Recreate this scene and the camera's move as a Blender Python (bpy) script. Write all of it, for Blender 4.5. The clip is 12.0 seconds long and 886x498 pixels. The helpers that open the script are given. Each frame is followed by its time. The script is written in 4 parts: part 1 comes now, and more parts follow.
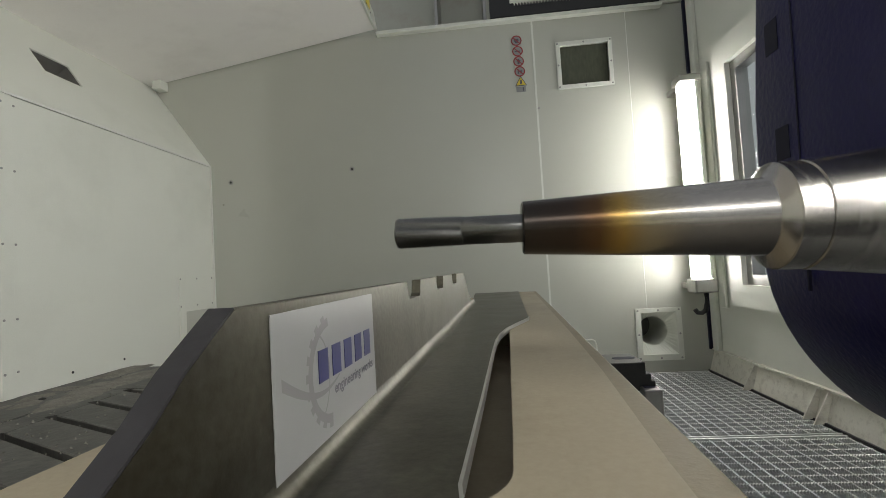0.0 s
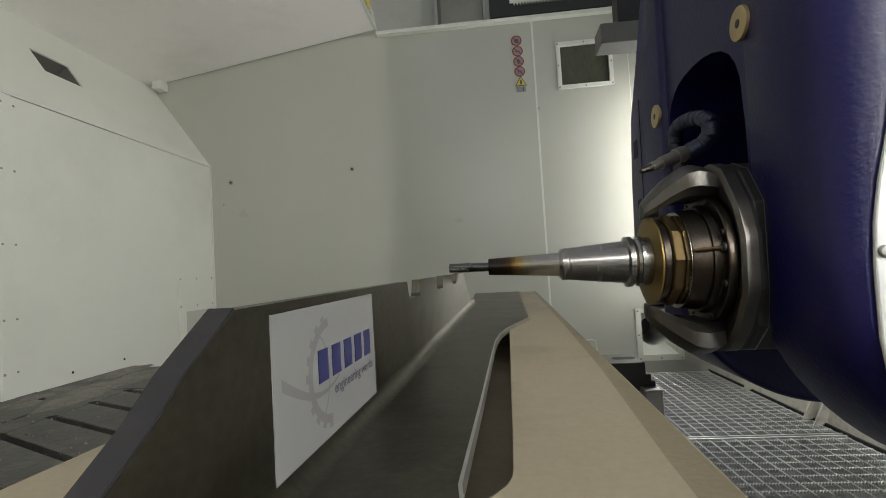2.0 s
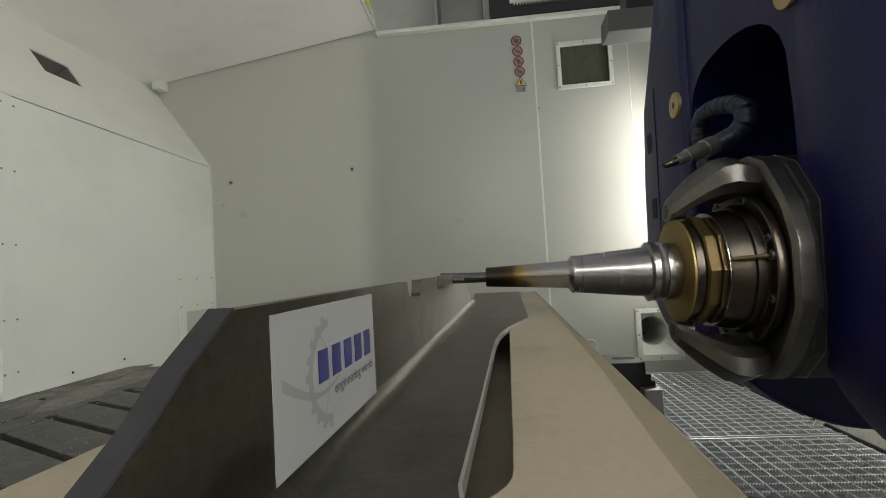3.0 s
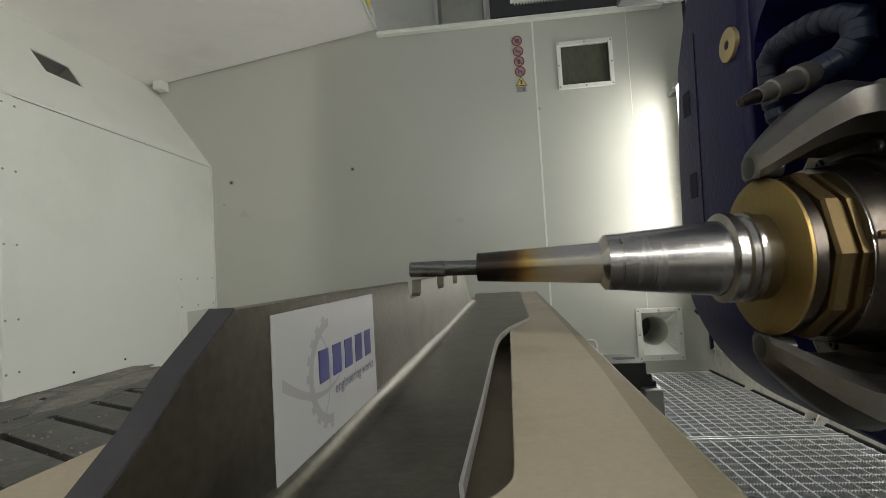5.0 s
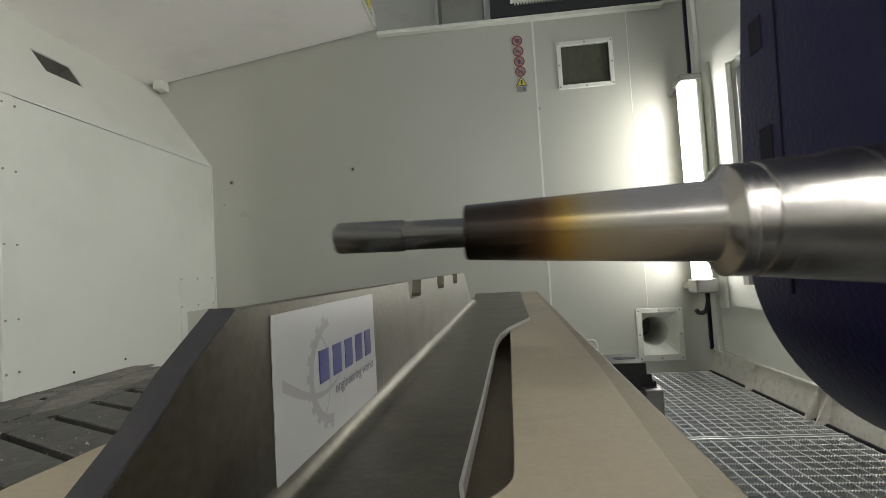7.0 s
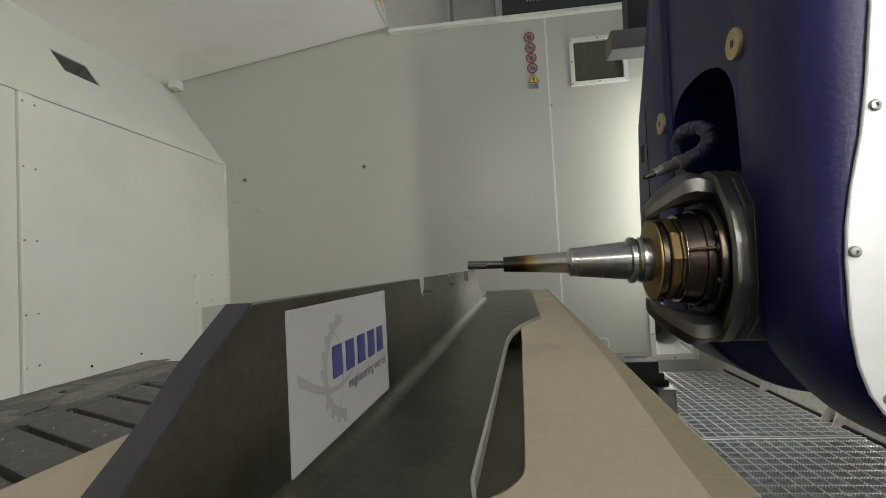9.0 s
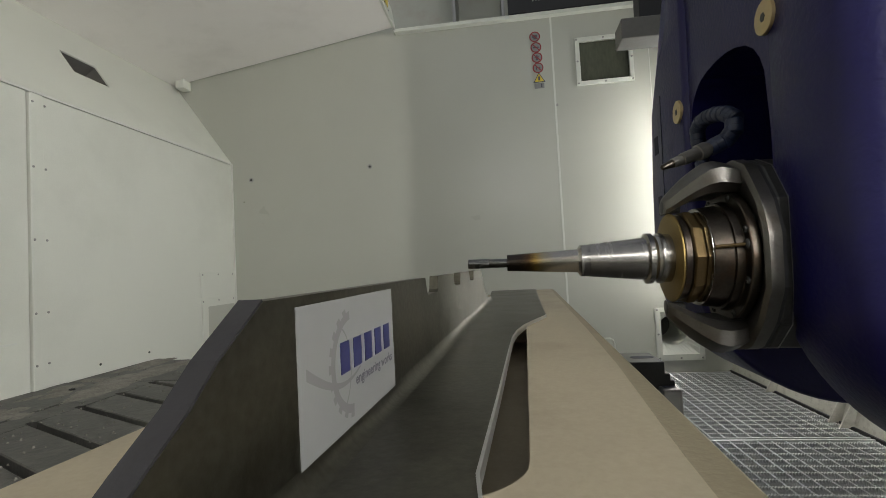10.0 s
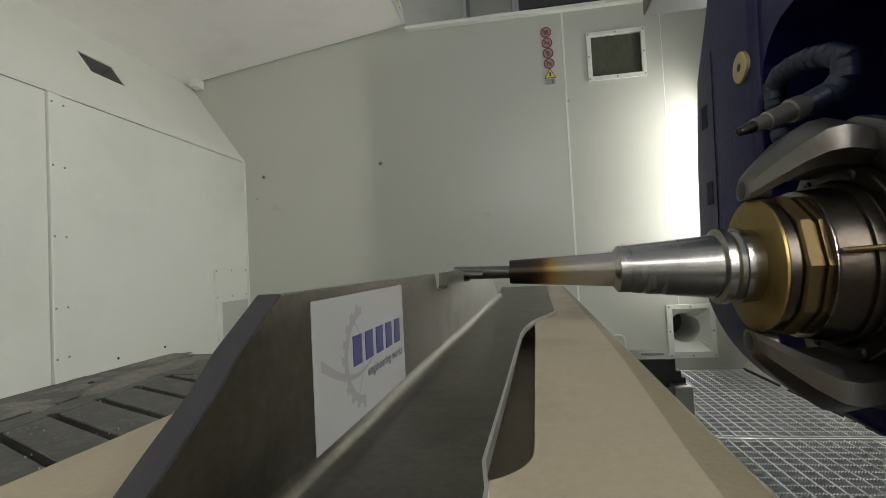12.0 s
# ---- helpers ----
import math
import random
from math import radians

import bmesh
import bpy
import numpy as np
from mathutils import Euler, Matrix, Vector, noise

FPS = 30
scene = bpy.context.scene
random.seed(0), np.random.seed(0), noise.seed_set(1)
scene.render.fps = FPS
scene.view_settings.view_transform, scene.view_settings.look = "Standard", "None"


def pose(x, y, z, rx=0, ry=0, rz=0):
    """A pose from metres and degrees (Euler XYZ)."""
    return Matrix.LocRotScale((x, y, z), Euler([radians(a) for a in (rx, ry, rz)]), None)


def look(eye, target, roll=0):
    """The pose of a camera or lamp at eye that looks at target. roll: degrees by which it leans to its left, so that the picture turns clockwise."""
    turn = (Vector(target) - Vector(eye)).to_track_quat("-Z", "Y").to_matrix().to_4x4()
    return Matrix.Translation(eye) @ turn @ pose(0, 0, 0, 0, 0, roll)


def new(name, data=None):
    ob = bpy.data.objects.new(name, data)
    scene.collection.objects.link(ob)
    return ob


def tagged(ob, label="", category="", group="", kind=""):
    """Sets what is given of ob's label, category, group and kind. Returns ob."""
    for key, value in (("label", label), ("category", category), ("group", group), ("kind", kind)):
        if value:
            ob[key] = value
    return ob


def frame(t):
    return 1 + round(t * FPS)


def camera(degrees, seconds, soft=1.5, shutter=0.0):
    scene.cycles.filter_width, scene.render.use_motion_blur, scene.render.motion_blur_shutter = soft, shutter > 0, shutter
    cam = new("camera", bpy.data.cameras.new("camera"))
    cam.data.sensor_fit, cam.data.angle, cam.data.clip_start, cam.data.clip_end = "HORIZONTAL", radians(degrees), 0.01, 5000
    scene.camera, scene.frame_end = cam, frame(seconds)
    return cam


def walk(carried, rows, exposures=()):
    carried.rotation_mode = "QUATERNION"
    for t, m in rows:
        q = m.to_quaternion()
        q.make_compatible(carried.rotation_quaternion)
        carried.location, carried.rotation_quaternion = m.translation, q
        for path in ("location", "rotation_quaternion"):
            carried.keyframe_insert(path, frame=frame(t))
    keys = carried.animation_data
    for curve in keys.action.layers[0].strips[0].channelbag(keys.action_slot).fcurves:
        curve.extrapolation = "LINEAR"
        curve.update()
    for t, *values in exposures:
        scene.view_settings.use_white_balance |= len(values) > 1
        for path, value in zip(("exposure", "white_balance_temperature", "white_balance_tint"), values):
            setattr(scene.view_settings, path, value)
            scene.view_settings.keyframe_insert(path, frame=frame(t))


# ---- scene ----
H = 0.488            # lens height over the grating floor
SKEW = -2.81         # the part and its fixture lie a little askew in the cabin


def aim(yaw, pitch, roll, x=0.0, y=0.0, z=0.0):
    return pose(x, y, H + z, 90 + pitch, 0, yaw) @ pose(0, 0, 0, 0, 0, roll)


cam = camera(87.43, 12.0, soft=0.55, shutter=0.4)
walk(cam, [
    (0.0, aim(5.16, 2.45, -3.34)),
    (3.2, aim(5.16, 2.46, -3.35)),
    (4.8, aim(5.22, 2.47, -3.35)),
    (7.2, aim(5.25, 2.47, -3.34)),
    (8.0, aim(5.80, 2.36, -3.24)),
    (9.0, aim(6.60, 2.23, -3.11, -0.0003, -0.0010, -0.0001)),
    (9.5, aim(6.914, 2.26, -3.06, -0.0003, -0.0023, -0.0004)),
    (10.0, aim(7.25, 2.25, -3.01, -0.0003, -0.0033, -0.0006)),
    (10.5, aim(7.60, 2.17, -2.98, 0.0, -0.0045, -0.0006)),
    (11.0, aim(7.95, 2.07, -2.97, 0.0004, -0.0058, -0.0006)),
    (11.5, aim(8.28, 1.98, -2.95, 0.0009, -0.0076, -0.0006)),
    (12.0, aim(8.58, 1.89, -2.94, 0.0012, -0.0088, -0.0006)),
], exposures=[(0.0, 0.32), (12.0, 0.32)])

# ---- light: the hall above and outside the cabin, and the cabin's own tube lamps ----
world = bpy.data.worlds.new("hall")
scene.world = world
world.use_nodes = True
wn = world.node_tree.nodes
wn["Background"].inputs["Color"].default_value = (0.93, 0.97, 1.0, 1)
wn["Background"].inputs["Strength"].default_value = 0.26
TUBE_POWER = 24.0
NEAR_TUBE_POWER = 60.0


def window_light(name, m, width, height, watts, color, spread=180):
    d = bpy.data.lights.new(name, "AREA")
    d.shape, d.size, d.size_y, d.energy, d.color, d.spread = "RECTANGLE", width, height, watts, color, radians(spread)
    ob = new(name, d)
    ob.matrix_basis = m
    return ob


# hall light by the glazed door behind the camera and by the side window
window_light("door_daylight", look((0.37, -1.57, 1.42), (0.00, 2.0, 1.25)), 0.88, 0.10, 5.5, (1.0, 0.985, 0.95))
window_light("window_daylight", look((0.955, 0.9, 0.80), (-1.2, 0.9, 1.05)), 1.2, 0.72, 1.5, (0.95, 0.97, 1.0))
# weak fill added for the left wall and ceiling, from an unseen opening
window_light("rear_fill_light", look((0.955, -0.62, 0.80), (-1.1, 0.75, 1.6)), 1.3, 0.72, 1.5, (1.0, 0.985, 0.96))


# ---- materials ----
def material(name, color, rough=0.5, metal=0.0, vary=0.08, scale=6.0, bump=0.0, bump_scale=120.0, dirt=None, dirt_amount=0.0,
             dirt_scale=3.0, stretch=(1, 1, 1), rough_vary=0.08, piece=0.0, coat=0.0):
    m = bpy.data.materials.new(name)
    m.use_nodes = True
    nt = m.node_tree
    n, l = nt.nodes, nt.links
    b = n["Principled BSDF"]
    b.inputs["Roughness"].default_value = rough
    b.inputs["Metallic"].default_value = metal
    b.inputs["Coat Weight"].default_value = coat
    co = n.new("ShaderNodeTexCoord")
    mp = n.new("ShaderNodeMapping")
    mp.inputs["Scale"].default_value = stretch
    l.new(co.outputs["Object"], mp.inputs["Vector"])
    big = n.new("ShaderNodeTexNoise")
    big.inputs["Scale"].default_value = scale
    big.inputs["Detail"].default_value = 5
    fine = n.new("ShaderNodeTexNoise")
    fine.inputs["Scale"].default_value = bump_scale
    fine.inputs["Detail"].default_value = 4
    l.new(mp.outputs[0], big.inputs["Vector"])
    l.new(mp.outputs[0], fine.inputs["Vector"])
    add = n.new("ShaderNodeMath")
    add.operation = "ADD"
    l.new(big.outputs["Fac"], add.inputs[0])
    l.new(fine.outputs["Fac"], add.inputs[1])
    rng = n.new("ShaderNodeMapRange")
    rng.inputs["From Min"].default_value, rng.inputs["From Max"].default_value = 0.6, 1.4
    rng.inputs["To Min"].default_value, rng.inputs["To Max"].default_value = 1 - vary, 1 + vary
    l.new(add.outputs[0], rng.inputs["Value"])
    tone = rng.outputs[0]
    if piece:
        info = n.new("ShaderNodeObjectInfo")
        pr = n.new("ShaderNodeMapRange")
        pr.inputs["To Min"].default_value, pr.inputs["To Max"].default_value = 1 - piece, 1 + piece
        l.new(info.outputs["Random"], pr.inputs["Value"])
        mu = n.new("ShaderNodeMath")
        mu.operation = "MULTIPLY"
        l.new(tone, mu.inputs[0])
        l.new(pr.outputs[0], mu.inputs[1])
        tone = mu.outputs[0]
    col = n.new("ShaderNodeVectorMath")
    col.operation = "SCALE"
    col.inputs[0].default_value = color
    l.new(tone, col.inputs["Scale"])
    out = col.outputs[0]
    if dirt:
        dn = n.new("ShaderNodeTexNoise")
        dn.inputs["Scale"].default_value = dirt_scale
        dn.inputs["Detail"].default_value = 8
        dn.inputs["Roughness"].default_value = 0.65
        l.new(mp.outputs[0], dn.inputs["Vector"])
        dr = n.new("ShaderNodeMapRange")
        dr.inputs["From Min"].default_value, dr.inputs["From Max"].default_value = 0.5, 0.72
        dr.inputs["To Max"].default_value = dirt_amount
        l.new(dn.outputs["Fac"], dr.inputs["Value"])
        mix = n.new("ShaderNodeMix")
        mix.data_type = "RGBA"
        mix.inputs["B"].default_value = (*dirt, 1)
        l.new(dr.outputs[0], mix.inputs["Factor"])
        l.new(out, mix.inputs["A"])
        out = mix.outputs["Result"]
    l.new(out, b.inputs["Base Color"])
    rr = n.new("ShaderNodeMapRange")
    rr.inputs["To Min"].default_value, rr.inputs["To Max"].default_value = max(0.02, rough - rough_vary), min(1, rough + rough_vary)
    l.new(big.outputs["Fac"], rr.inputs["Value"])
    l.new(rr.outputs[0], b.inputs["Roughness"])
    if bump:
        bp = n.new("ShaderNodeBump")
        bp.inputs["Strength"].default_value = 0.6
        bp.inputs["Distance"].default_value = bump
        l.new(fine.outputs["Fac"], bp.inputs["Height"])
        l.new(bp.outputs[0], b.inputs["Normal"])
    return m


def glow(name, color, strength):
    m = bpy.data.materials.new(name)
    m.use_nodes = True
    b = m.node_tree.nodes["Principled BSDF"]
    b.inputs["Base Color"].default_value = (*color, 1)
    b.inputs["Emission Color"].default_value = (*color, 1)
    b.inputs["Emission Strength"].default_value = strength
    return m


def clear_glass(name):
    m = bpy.data.materials.new(name)
    m.use_nodes = True
    b = m.node_tree.nodes["Principled BSDF"]
    b.inputs["Base Color"].default_value = (0.9, 0.95, 0.93, 1)
    b.inputs["Transmission Weight"].default_value = 1
    b.inputs["Roughness"].default_value = 0.03
    b.inputs["IOR"].default_value = 1.05
    return m


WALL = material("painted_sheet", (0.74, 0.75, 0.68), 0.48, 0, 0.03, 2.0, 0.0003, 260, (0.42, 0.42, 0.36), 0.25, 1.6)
# WALL paint with the back wall's shade in its colour; also the cover pane
WALL_SHADED = material("painted_sheet_shaded", (0.495, 0.50, 0.442), 0.30, 0, 0.03, 2.0, 0.00025, 260, (0.42, 0.42, 0.36), 0.2, 1.6)
CEIL = material("white_lacquer", (0.93, 0.90, 0.865), 0.4, 0, 0.03, 2.5, 0.0002, 200, (0.5, 0.46, 0.42), 0.22, 3.0)
SEAL = material("seam_sealant", (0.72, 0.73, 0.68), 0.55, 0, 0.05, 12)
GANTRY = material("grey_green_beam_paint", (0.52, 0.53, 0.46), 0.45, 0, 0.06, 4, 0.0003, 200, (0.40, 0.30, 0.25), 0.5, 6)
# dark grey with the vent's and duct's inner shade in it; also the guide shoe
VENT = material("vent_shade_and_shoe", (0.16, 0.155, 0.14), 0.6, 0, 0.1, 8)
OLIVE = material("olive_grey_sheet", (0.33, 0.34, 0.28), 0.45, 0, 0.06, 4)
DARK = material("hole_shade", (0.03, 0.03, 0.032), 0.6, 0, 0.2, 8)
# paints the shade of pockets, a groove and slots that are not cut
RECESS_SHADE = material("recess_shade_blue", (0.004, 0.004, 0.022), 0.7, 0, 0.1, 20)
SCALE = material("dark_end_grey", (0.022, 0.021, 0.024), 0.6, 0.1, 0.25, 40, 0.0002, 300)
BLACK = material("black_rubber", (0.018, 0.018, 0.02), 0.5, 0, 0.2, 20, 0.0004, 200)
BLACK_STEEL = material("blackened_steel", (0.05, 0.05, 0.048), 0.42, 0.6, 0.25, 30, 0.0002, 300)
BLUE = material("blue_texture_paint", (0.0080, 0.0068, 0.068), 0.36, 0, 0.10, 8, 0.0011, 170, None, 0, 3, (1, 1, 1), 0.05)
BLUE.node_tree.nodes["Principled BSDF"].inputs["Specular IOR Level"].default_value = 0.34
STEEL = material("brushed_steel", (0.36, 0.345, 0.325), 0.25, 1, 0.08, 30, 0.00005, 900, None, 0, 3, (3, 1, 1))
SHANK = material("carbide_steel", (0.16, 0.16, 0.157), 0.25, 1, 0.1, 40)
PART = material("dull_sheet_steel", (0.118, 0.111, 0.086), 0.40, 1.0, 0.26, 22, 0.00015, 350, (0.056, 0.049, 0.035), 0.8, 20)
EDGE = material("bright_cut_edge", (0.62, 0.61, 0.58), 0.36, 0.9, 0.1, 60)
ALU = material("satin_aluminium", (0.38, 0.375, 0.36), 0.36, 1, 0.06, 10, 0.00008, 600)
COVER = material("brushed_aluminium_cover", (0.88, 0.88, 0.87), 0.42, 0.25, 0.04, 4, 0.00006, 500, None, 0, 3, (1, 1, 12))
BRASS = material("oily_bronze", (0.115, 0.080, 0.036), 0.50, 0.9, 0.16, 40, 0.0001, 400, (0.10, 0.06, 0.03), 0.5, 26)
GOLD = material("tin_coated_disc", (0.29, 0.205, 0.072), 0.46, 0.9, 0.12, 25, 0.0001, 300, (0.20, 0.12, 0.04), 0.5, 20)
PLUG = material("brass_plug", (0.55, 0.43, 0.23), 0.42, 0.6, 0.05, 40)
CLAW = material("machined_aluminium", (0.150, 0.143, 0.132), 0.42, 1, 0.12, 25, 0.0001, 500, (0.085, 0.066, 0.045), 0.7, 20)
SPIN = material("oiled_spindle_steel", (0.065, 0.055, 0.045), 0.33, 0.95, 0.3, 40, 0.0001, 300, (0.10, 0.05, 0.02), 0.6, 22)
MDF_EDGE = material("oily_board_edge", (0.225, 0.19, 0.125), 0.6, 0, 0.10, 14, 0.0002, 500, (0.15, 0.12, 0.08), 0.6, 30)
MDF = material("tooling_board", (0.345, 0.296, 0.212), 0.7, 0, 0.09, 9, 0.0001, 420, (0.20, 0.165, 0.115), 0.55, 11)
IRON = material("cast_iron_table", (0.060, 0.058, 0.053), 0.5, 0.15, 0.35, 16, 0.0016, 70, (0.125, 0.120, 0.106), 0.9, 13)
NOZZLE = material("dull_nozzle_metal", (0.30, 0.285, 0.265), 0.38, 0.8, 0.1, 30)
DUST = material("milling_dust", (0.21, 0.198, 0.175), 0.85, 0, 0.4, 30, 0.0012, 220)
SLOT = material("slot_dark", (0.03, 0.03, 0.03), 0.8, 0, 0.3, 30)
ZINC = material("galvanised_steel", (0.85, 0.86, 0.85), 0.32, 0.45, 0.14, 40, 0.0002, 300)
SUMP = material("sump_floor", (0.05, 0.05, 0.048), 0.6, 0, 0.3, 6, 0.0008, 60, (0.16, 0.155, 0.14), 0.6, 8)
SKIRT = material("dusty_white_skirting", (0.76, 0.74, 0.66), 0.5, 0, 0.06, 6, 0.0003, 200, (0.25, 0.21, 0.16), 0.45, 45)
PAPER = material("glossy_sticker", (0.265, 0.268, 0.265), 0.30, 0, 0.02, 8)
INK = material("navy_print", (0.028, 0.032, 0.125), 0.35, 0, 0.04, 30)
INK_GREY = material("grey_print", (0.195, 0.197, 0.195), 0.4, 0, 0.06, 30)
INK_BLACK = material("dark_print", (0.09, 0.09, 0.11), 0.4, 0, 0.05, 30)
RED = material("sign_red", (0.30, 0.035, 0.04), 0.4, 0, 0.04, 30)
YELLOW = material("sign_yellow", (0.72, 0.56, 0.06), 0.4, 0, 0.04, 30)
STRIP = material("dark_seal_strip", (0.02, 0.02, 0.045), 0.5, 0, 0.2, 30)
HOSE = material("dark_blue_hose", (0.010, 0.017, 0.046), 0.42, 0, 0.2, 20)
SMOKED = material("smoked_pane", (0.075, 0.08, 0.055), 0.12, 0, 0.25, 5, 0, 100, (0.14, 0.14, 0.10), 0.4, 5, (1, 1, 0.3))
GLASS = clear_glass("window_glass")
TUBE = glow("tube_light", (1.0, 0.985, 0.95), TUBE_POWER)
TUBE_NEAR = glow("strong_tube_light", (1.0, 0.985, 0.95), NEAR_TUBE_POWER)


def tempered_steel():
    """Shrink-fit holder steel: straw and blue-brown temper colours round its front, by distance along the axis."""
    m = material("heat_tinted_steel", (0.42, 0.40, 0.38), 0.23, 1, 0.06, 40, 0.00004, 900)
    nt = m.node_tree
    n, l = nt.nodes, nt.links
    b = n["Principled BSDF"]
    src = b.inputs["Base Color"].links[0].from_socket
    co = n.new("ShaderNodeTexCoord")
    sp = n.new("ShaderNodeSeparateXYZ")
    l.new(co.outputs["Object"], sp.inputs[0])
    mr = n.new("ShaderNodeMapRange")
    mr.inputs["From Min"].default_value, mr.inputs["From Max"].default_value = 0.0, 0.06
    l.new(sp.outputs["X"], mr.inputs["Value"])
    r = n.new("ShaderNodeValToRGB")
    e = r.color_ramp.elements
    e[0].position, e[0].color = 0.0, (0.13, 0.12, 0.115, 1)
    e[1].position, e[1].color = 1.0, (1, 1, 1, 1)
    for p, c in ((0.30, (0.15, 0.12, 0.105, 1)), (0.46, (0.30, 0.18, 0.10, 1)), (0.60, (0.95, 0.66, 0.22, 1)), (0.74, (1.0, 0.92, 0.70, 1))):
        k = e.new(p)
        k.color = c
    l.new(mr.outputs[0], r.inputs[0])
    mx = n.new("ShaderNodeMix")
    mx.data_type, mx.blend_type = "RGBA", "MULTIPLY"
    mx.inputs["Factor"].default_value = 1
    l.new(src, mx.inputs["A"])
    l.new(r.outputs[0], mx.inputs["B"])
    l.new(mx.outputs["Result"], b.inputs["Base Color"])
    return m


TINTED = tempered_steel()


# ---- mesh helpers ----
def part(name, bm, mat, parent=None, label="", m=None, smooth=False):
    me = bpy.data.meshes.new(name)
    bmesh.ops.recalc_face_normals(bm, faces=bm.faces)
    if smooth:
        for f in bm.faces:
            f.smooth = True
        for e in bm.edges:
            if len(e.link_faces) == 2 and e.calc_face_angle(0) > radians(32):
                e.smooth = False
    bm.to_mesh(me)
    bm.free()
    me.materials.append(mat)
    ob = new(name, me)
    if parent:
        ob.parent = parent
    if m is not None:
        ob.matrix_basis = m
    if label:
        tagged(ob, label)
    return ob


def share(name, me, parent, m):
    ob = new(name, me)
    ob.parent = parent
    ob.matrix_basis = m
    return ob


def thing(name, m, label, category, group="", kind=""):
    ob = new(name)
    ob.empty_display_size = 0.05
    ob.matrix_basis = m
    return tagged(ob, label, category, group, kind)


def soften(bm, w, seg=2, angle=25):
    if w:
        es = [e for e in bm.edges if len(e.link_faces) == 2 and e.calc_face_angle(0) > radians(angle)]
        bmesh.ops.bevel(bm, geom=es, offset=w, segments=seg, affect="EDGES", profile=0.5, clamp_overlap=True)
    return bm


def box(x0, x1, y0, y1, z0, z1, bevel=0.0, seg=1, bm=None):
    out = bm or bmesh.new()
    vs = bmesh.ops.create_cube(out, size=1)["verts"]
    for v in vs:
        v.co = Vector(((x0 + x1) / 2 + v.co.x * (x1 - x0), (y0 + y1) / 2 + v.co.y * (y1 - y0), (z0 + z1) / 2 + v.co.z * (z1 - z0)))
    if bevel and bm is None:
        soften(out, bevel, seg)
    return out


def prism(outline, axis, a, b, bevel=0.0, seg=2, bm=None):
    """A closed outline of (u, v) drawn out from a to b along x, y or z; (u, v) are the other two axes in order."""
    out = bm or bmesh.new()

    def at(u, v, w):
        return {"x": (w, u, v), "y": (u, w, v), "z": (u, v, w)}[axis]
    low = [out.verts.new(at(u, v, a)) for u, v in outline]
    top = [out.verts.new(at(u, v, b)) for u, v in outline]
    out.faces.new(low)
    out.faces.new(top)
    k = len(outline)
    for i in range(k):
        out.faces.new((low[i], low[(i + 1) % k], top[(i + 1) % k], top[i]))
    bmesh.ops.recalc_face_normals(out, faces=out.faces)
    if bevel:
        soften(out, bevel, seg)
    return out


def lathe(profile, n=48, bm=None, axis="x"):
    """A turned body: profile of (along, radius) round the axis x (or z, y)."""
    out = bm or bmesh.new()
    rings = []
    for s, r in profile:
        ring = []
        for i in range(n):
            a = 2 * math.pi * i / n
            c, d = r * math.cos(a), r * math.sin(a)
            ring.append(out.verts.new({"x": (s, c, d), "y": (c, s, d), "z": (c, d, s)}[axis]))
        rings.append(ring)
    for p, q in zip(rings, rings[1:]):
        for i in range(n):
            out.faces.new((p[i], p[(i + 1) % n], q[(i + 1) % n], q[i]))
    out.faces.new(rings[0])
    out.faces.new(rings[-1])
    return out


def frame_ring(outer, inner, axis, a, b):
    """A flat rectangular frame: outer and inner are (u0, u1, v0, v1)."""
    bm = bmesh.new()
    o0, o1, p0, p1 = outer
    i0, i1, j0, j1 = inner
    for u0, u1, v0, v1 in ((o0, i0, p0, p1), (i1, o1, p0, p1), (i0, i1, p0, j0), (i0, i1, j1, p1)):
        prism([(u0, v0), (u1, v0), (u1, v1), (u0, v1)], axis, a, b, bm=bm)
    return bm


def arc(cx, cy, r, a0, a1, n):
    return [(cx + r * math.cos(radians(a0 + (a1 - a0) * i / n)), cy + r * math.sin(radians(a0 + (a1 - a0) * i / n))) for i in range(n + 1)]


def tube_along(points, r, n=10):
    bm = bmesh.new()
    pts = [Vector(p) for p in points]
    rings = []
    for i, p in enumerate(pts):
        d = (pts[min(i + 1, len(pts) - 1)] - pts[max(i - 1, 0)]).normalized()
        q = d.to_track_quat("Z", "Y")
        rings.append([bm.verts.new(p + q @ Vector((r * math.cos(2 * math.pi * k / n), r * math.sin(2 * math.pi * k / n), 0))) for k in range(n)])
    for a, b in zip(rings, rings[1:]):
        for k in range(n):
            bm.faces.new((a[k], a[(k + 1) % n], b[(k + 1) % n], b[k]))
    bm.faces.new(rings[0])
    bm.faces.new(rings[-1])
    return bm


def text_mesh(body, size):
    cu = bpy.data.curves.new("print", "FONT")
    cu.body, cu.size, cu.extrude, cu.resolution_u = body, size, 0.0, 3
    cu.offset = size * 0.022
    ob = new("print", cu)
    bpy.context.view_layer.update()
    me = bpy.data.meshes.new_from_object(ob.evaluated_get(bpy.context.evaluated_depsgraph_get()))
    bpy.data.objects.remove(ob)
    bpy.data.curves.remove(cu)
    return me


SCREW = {}


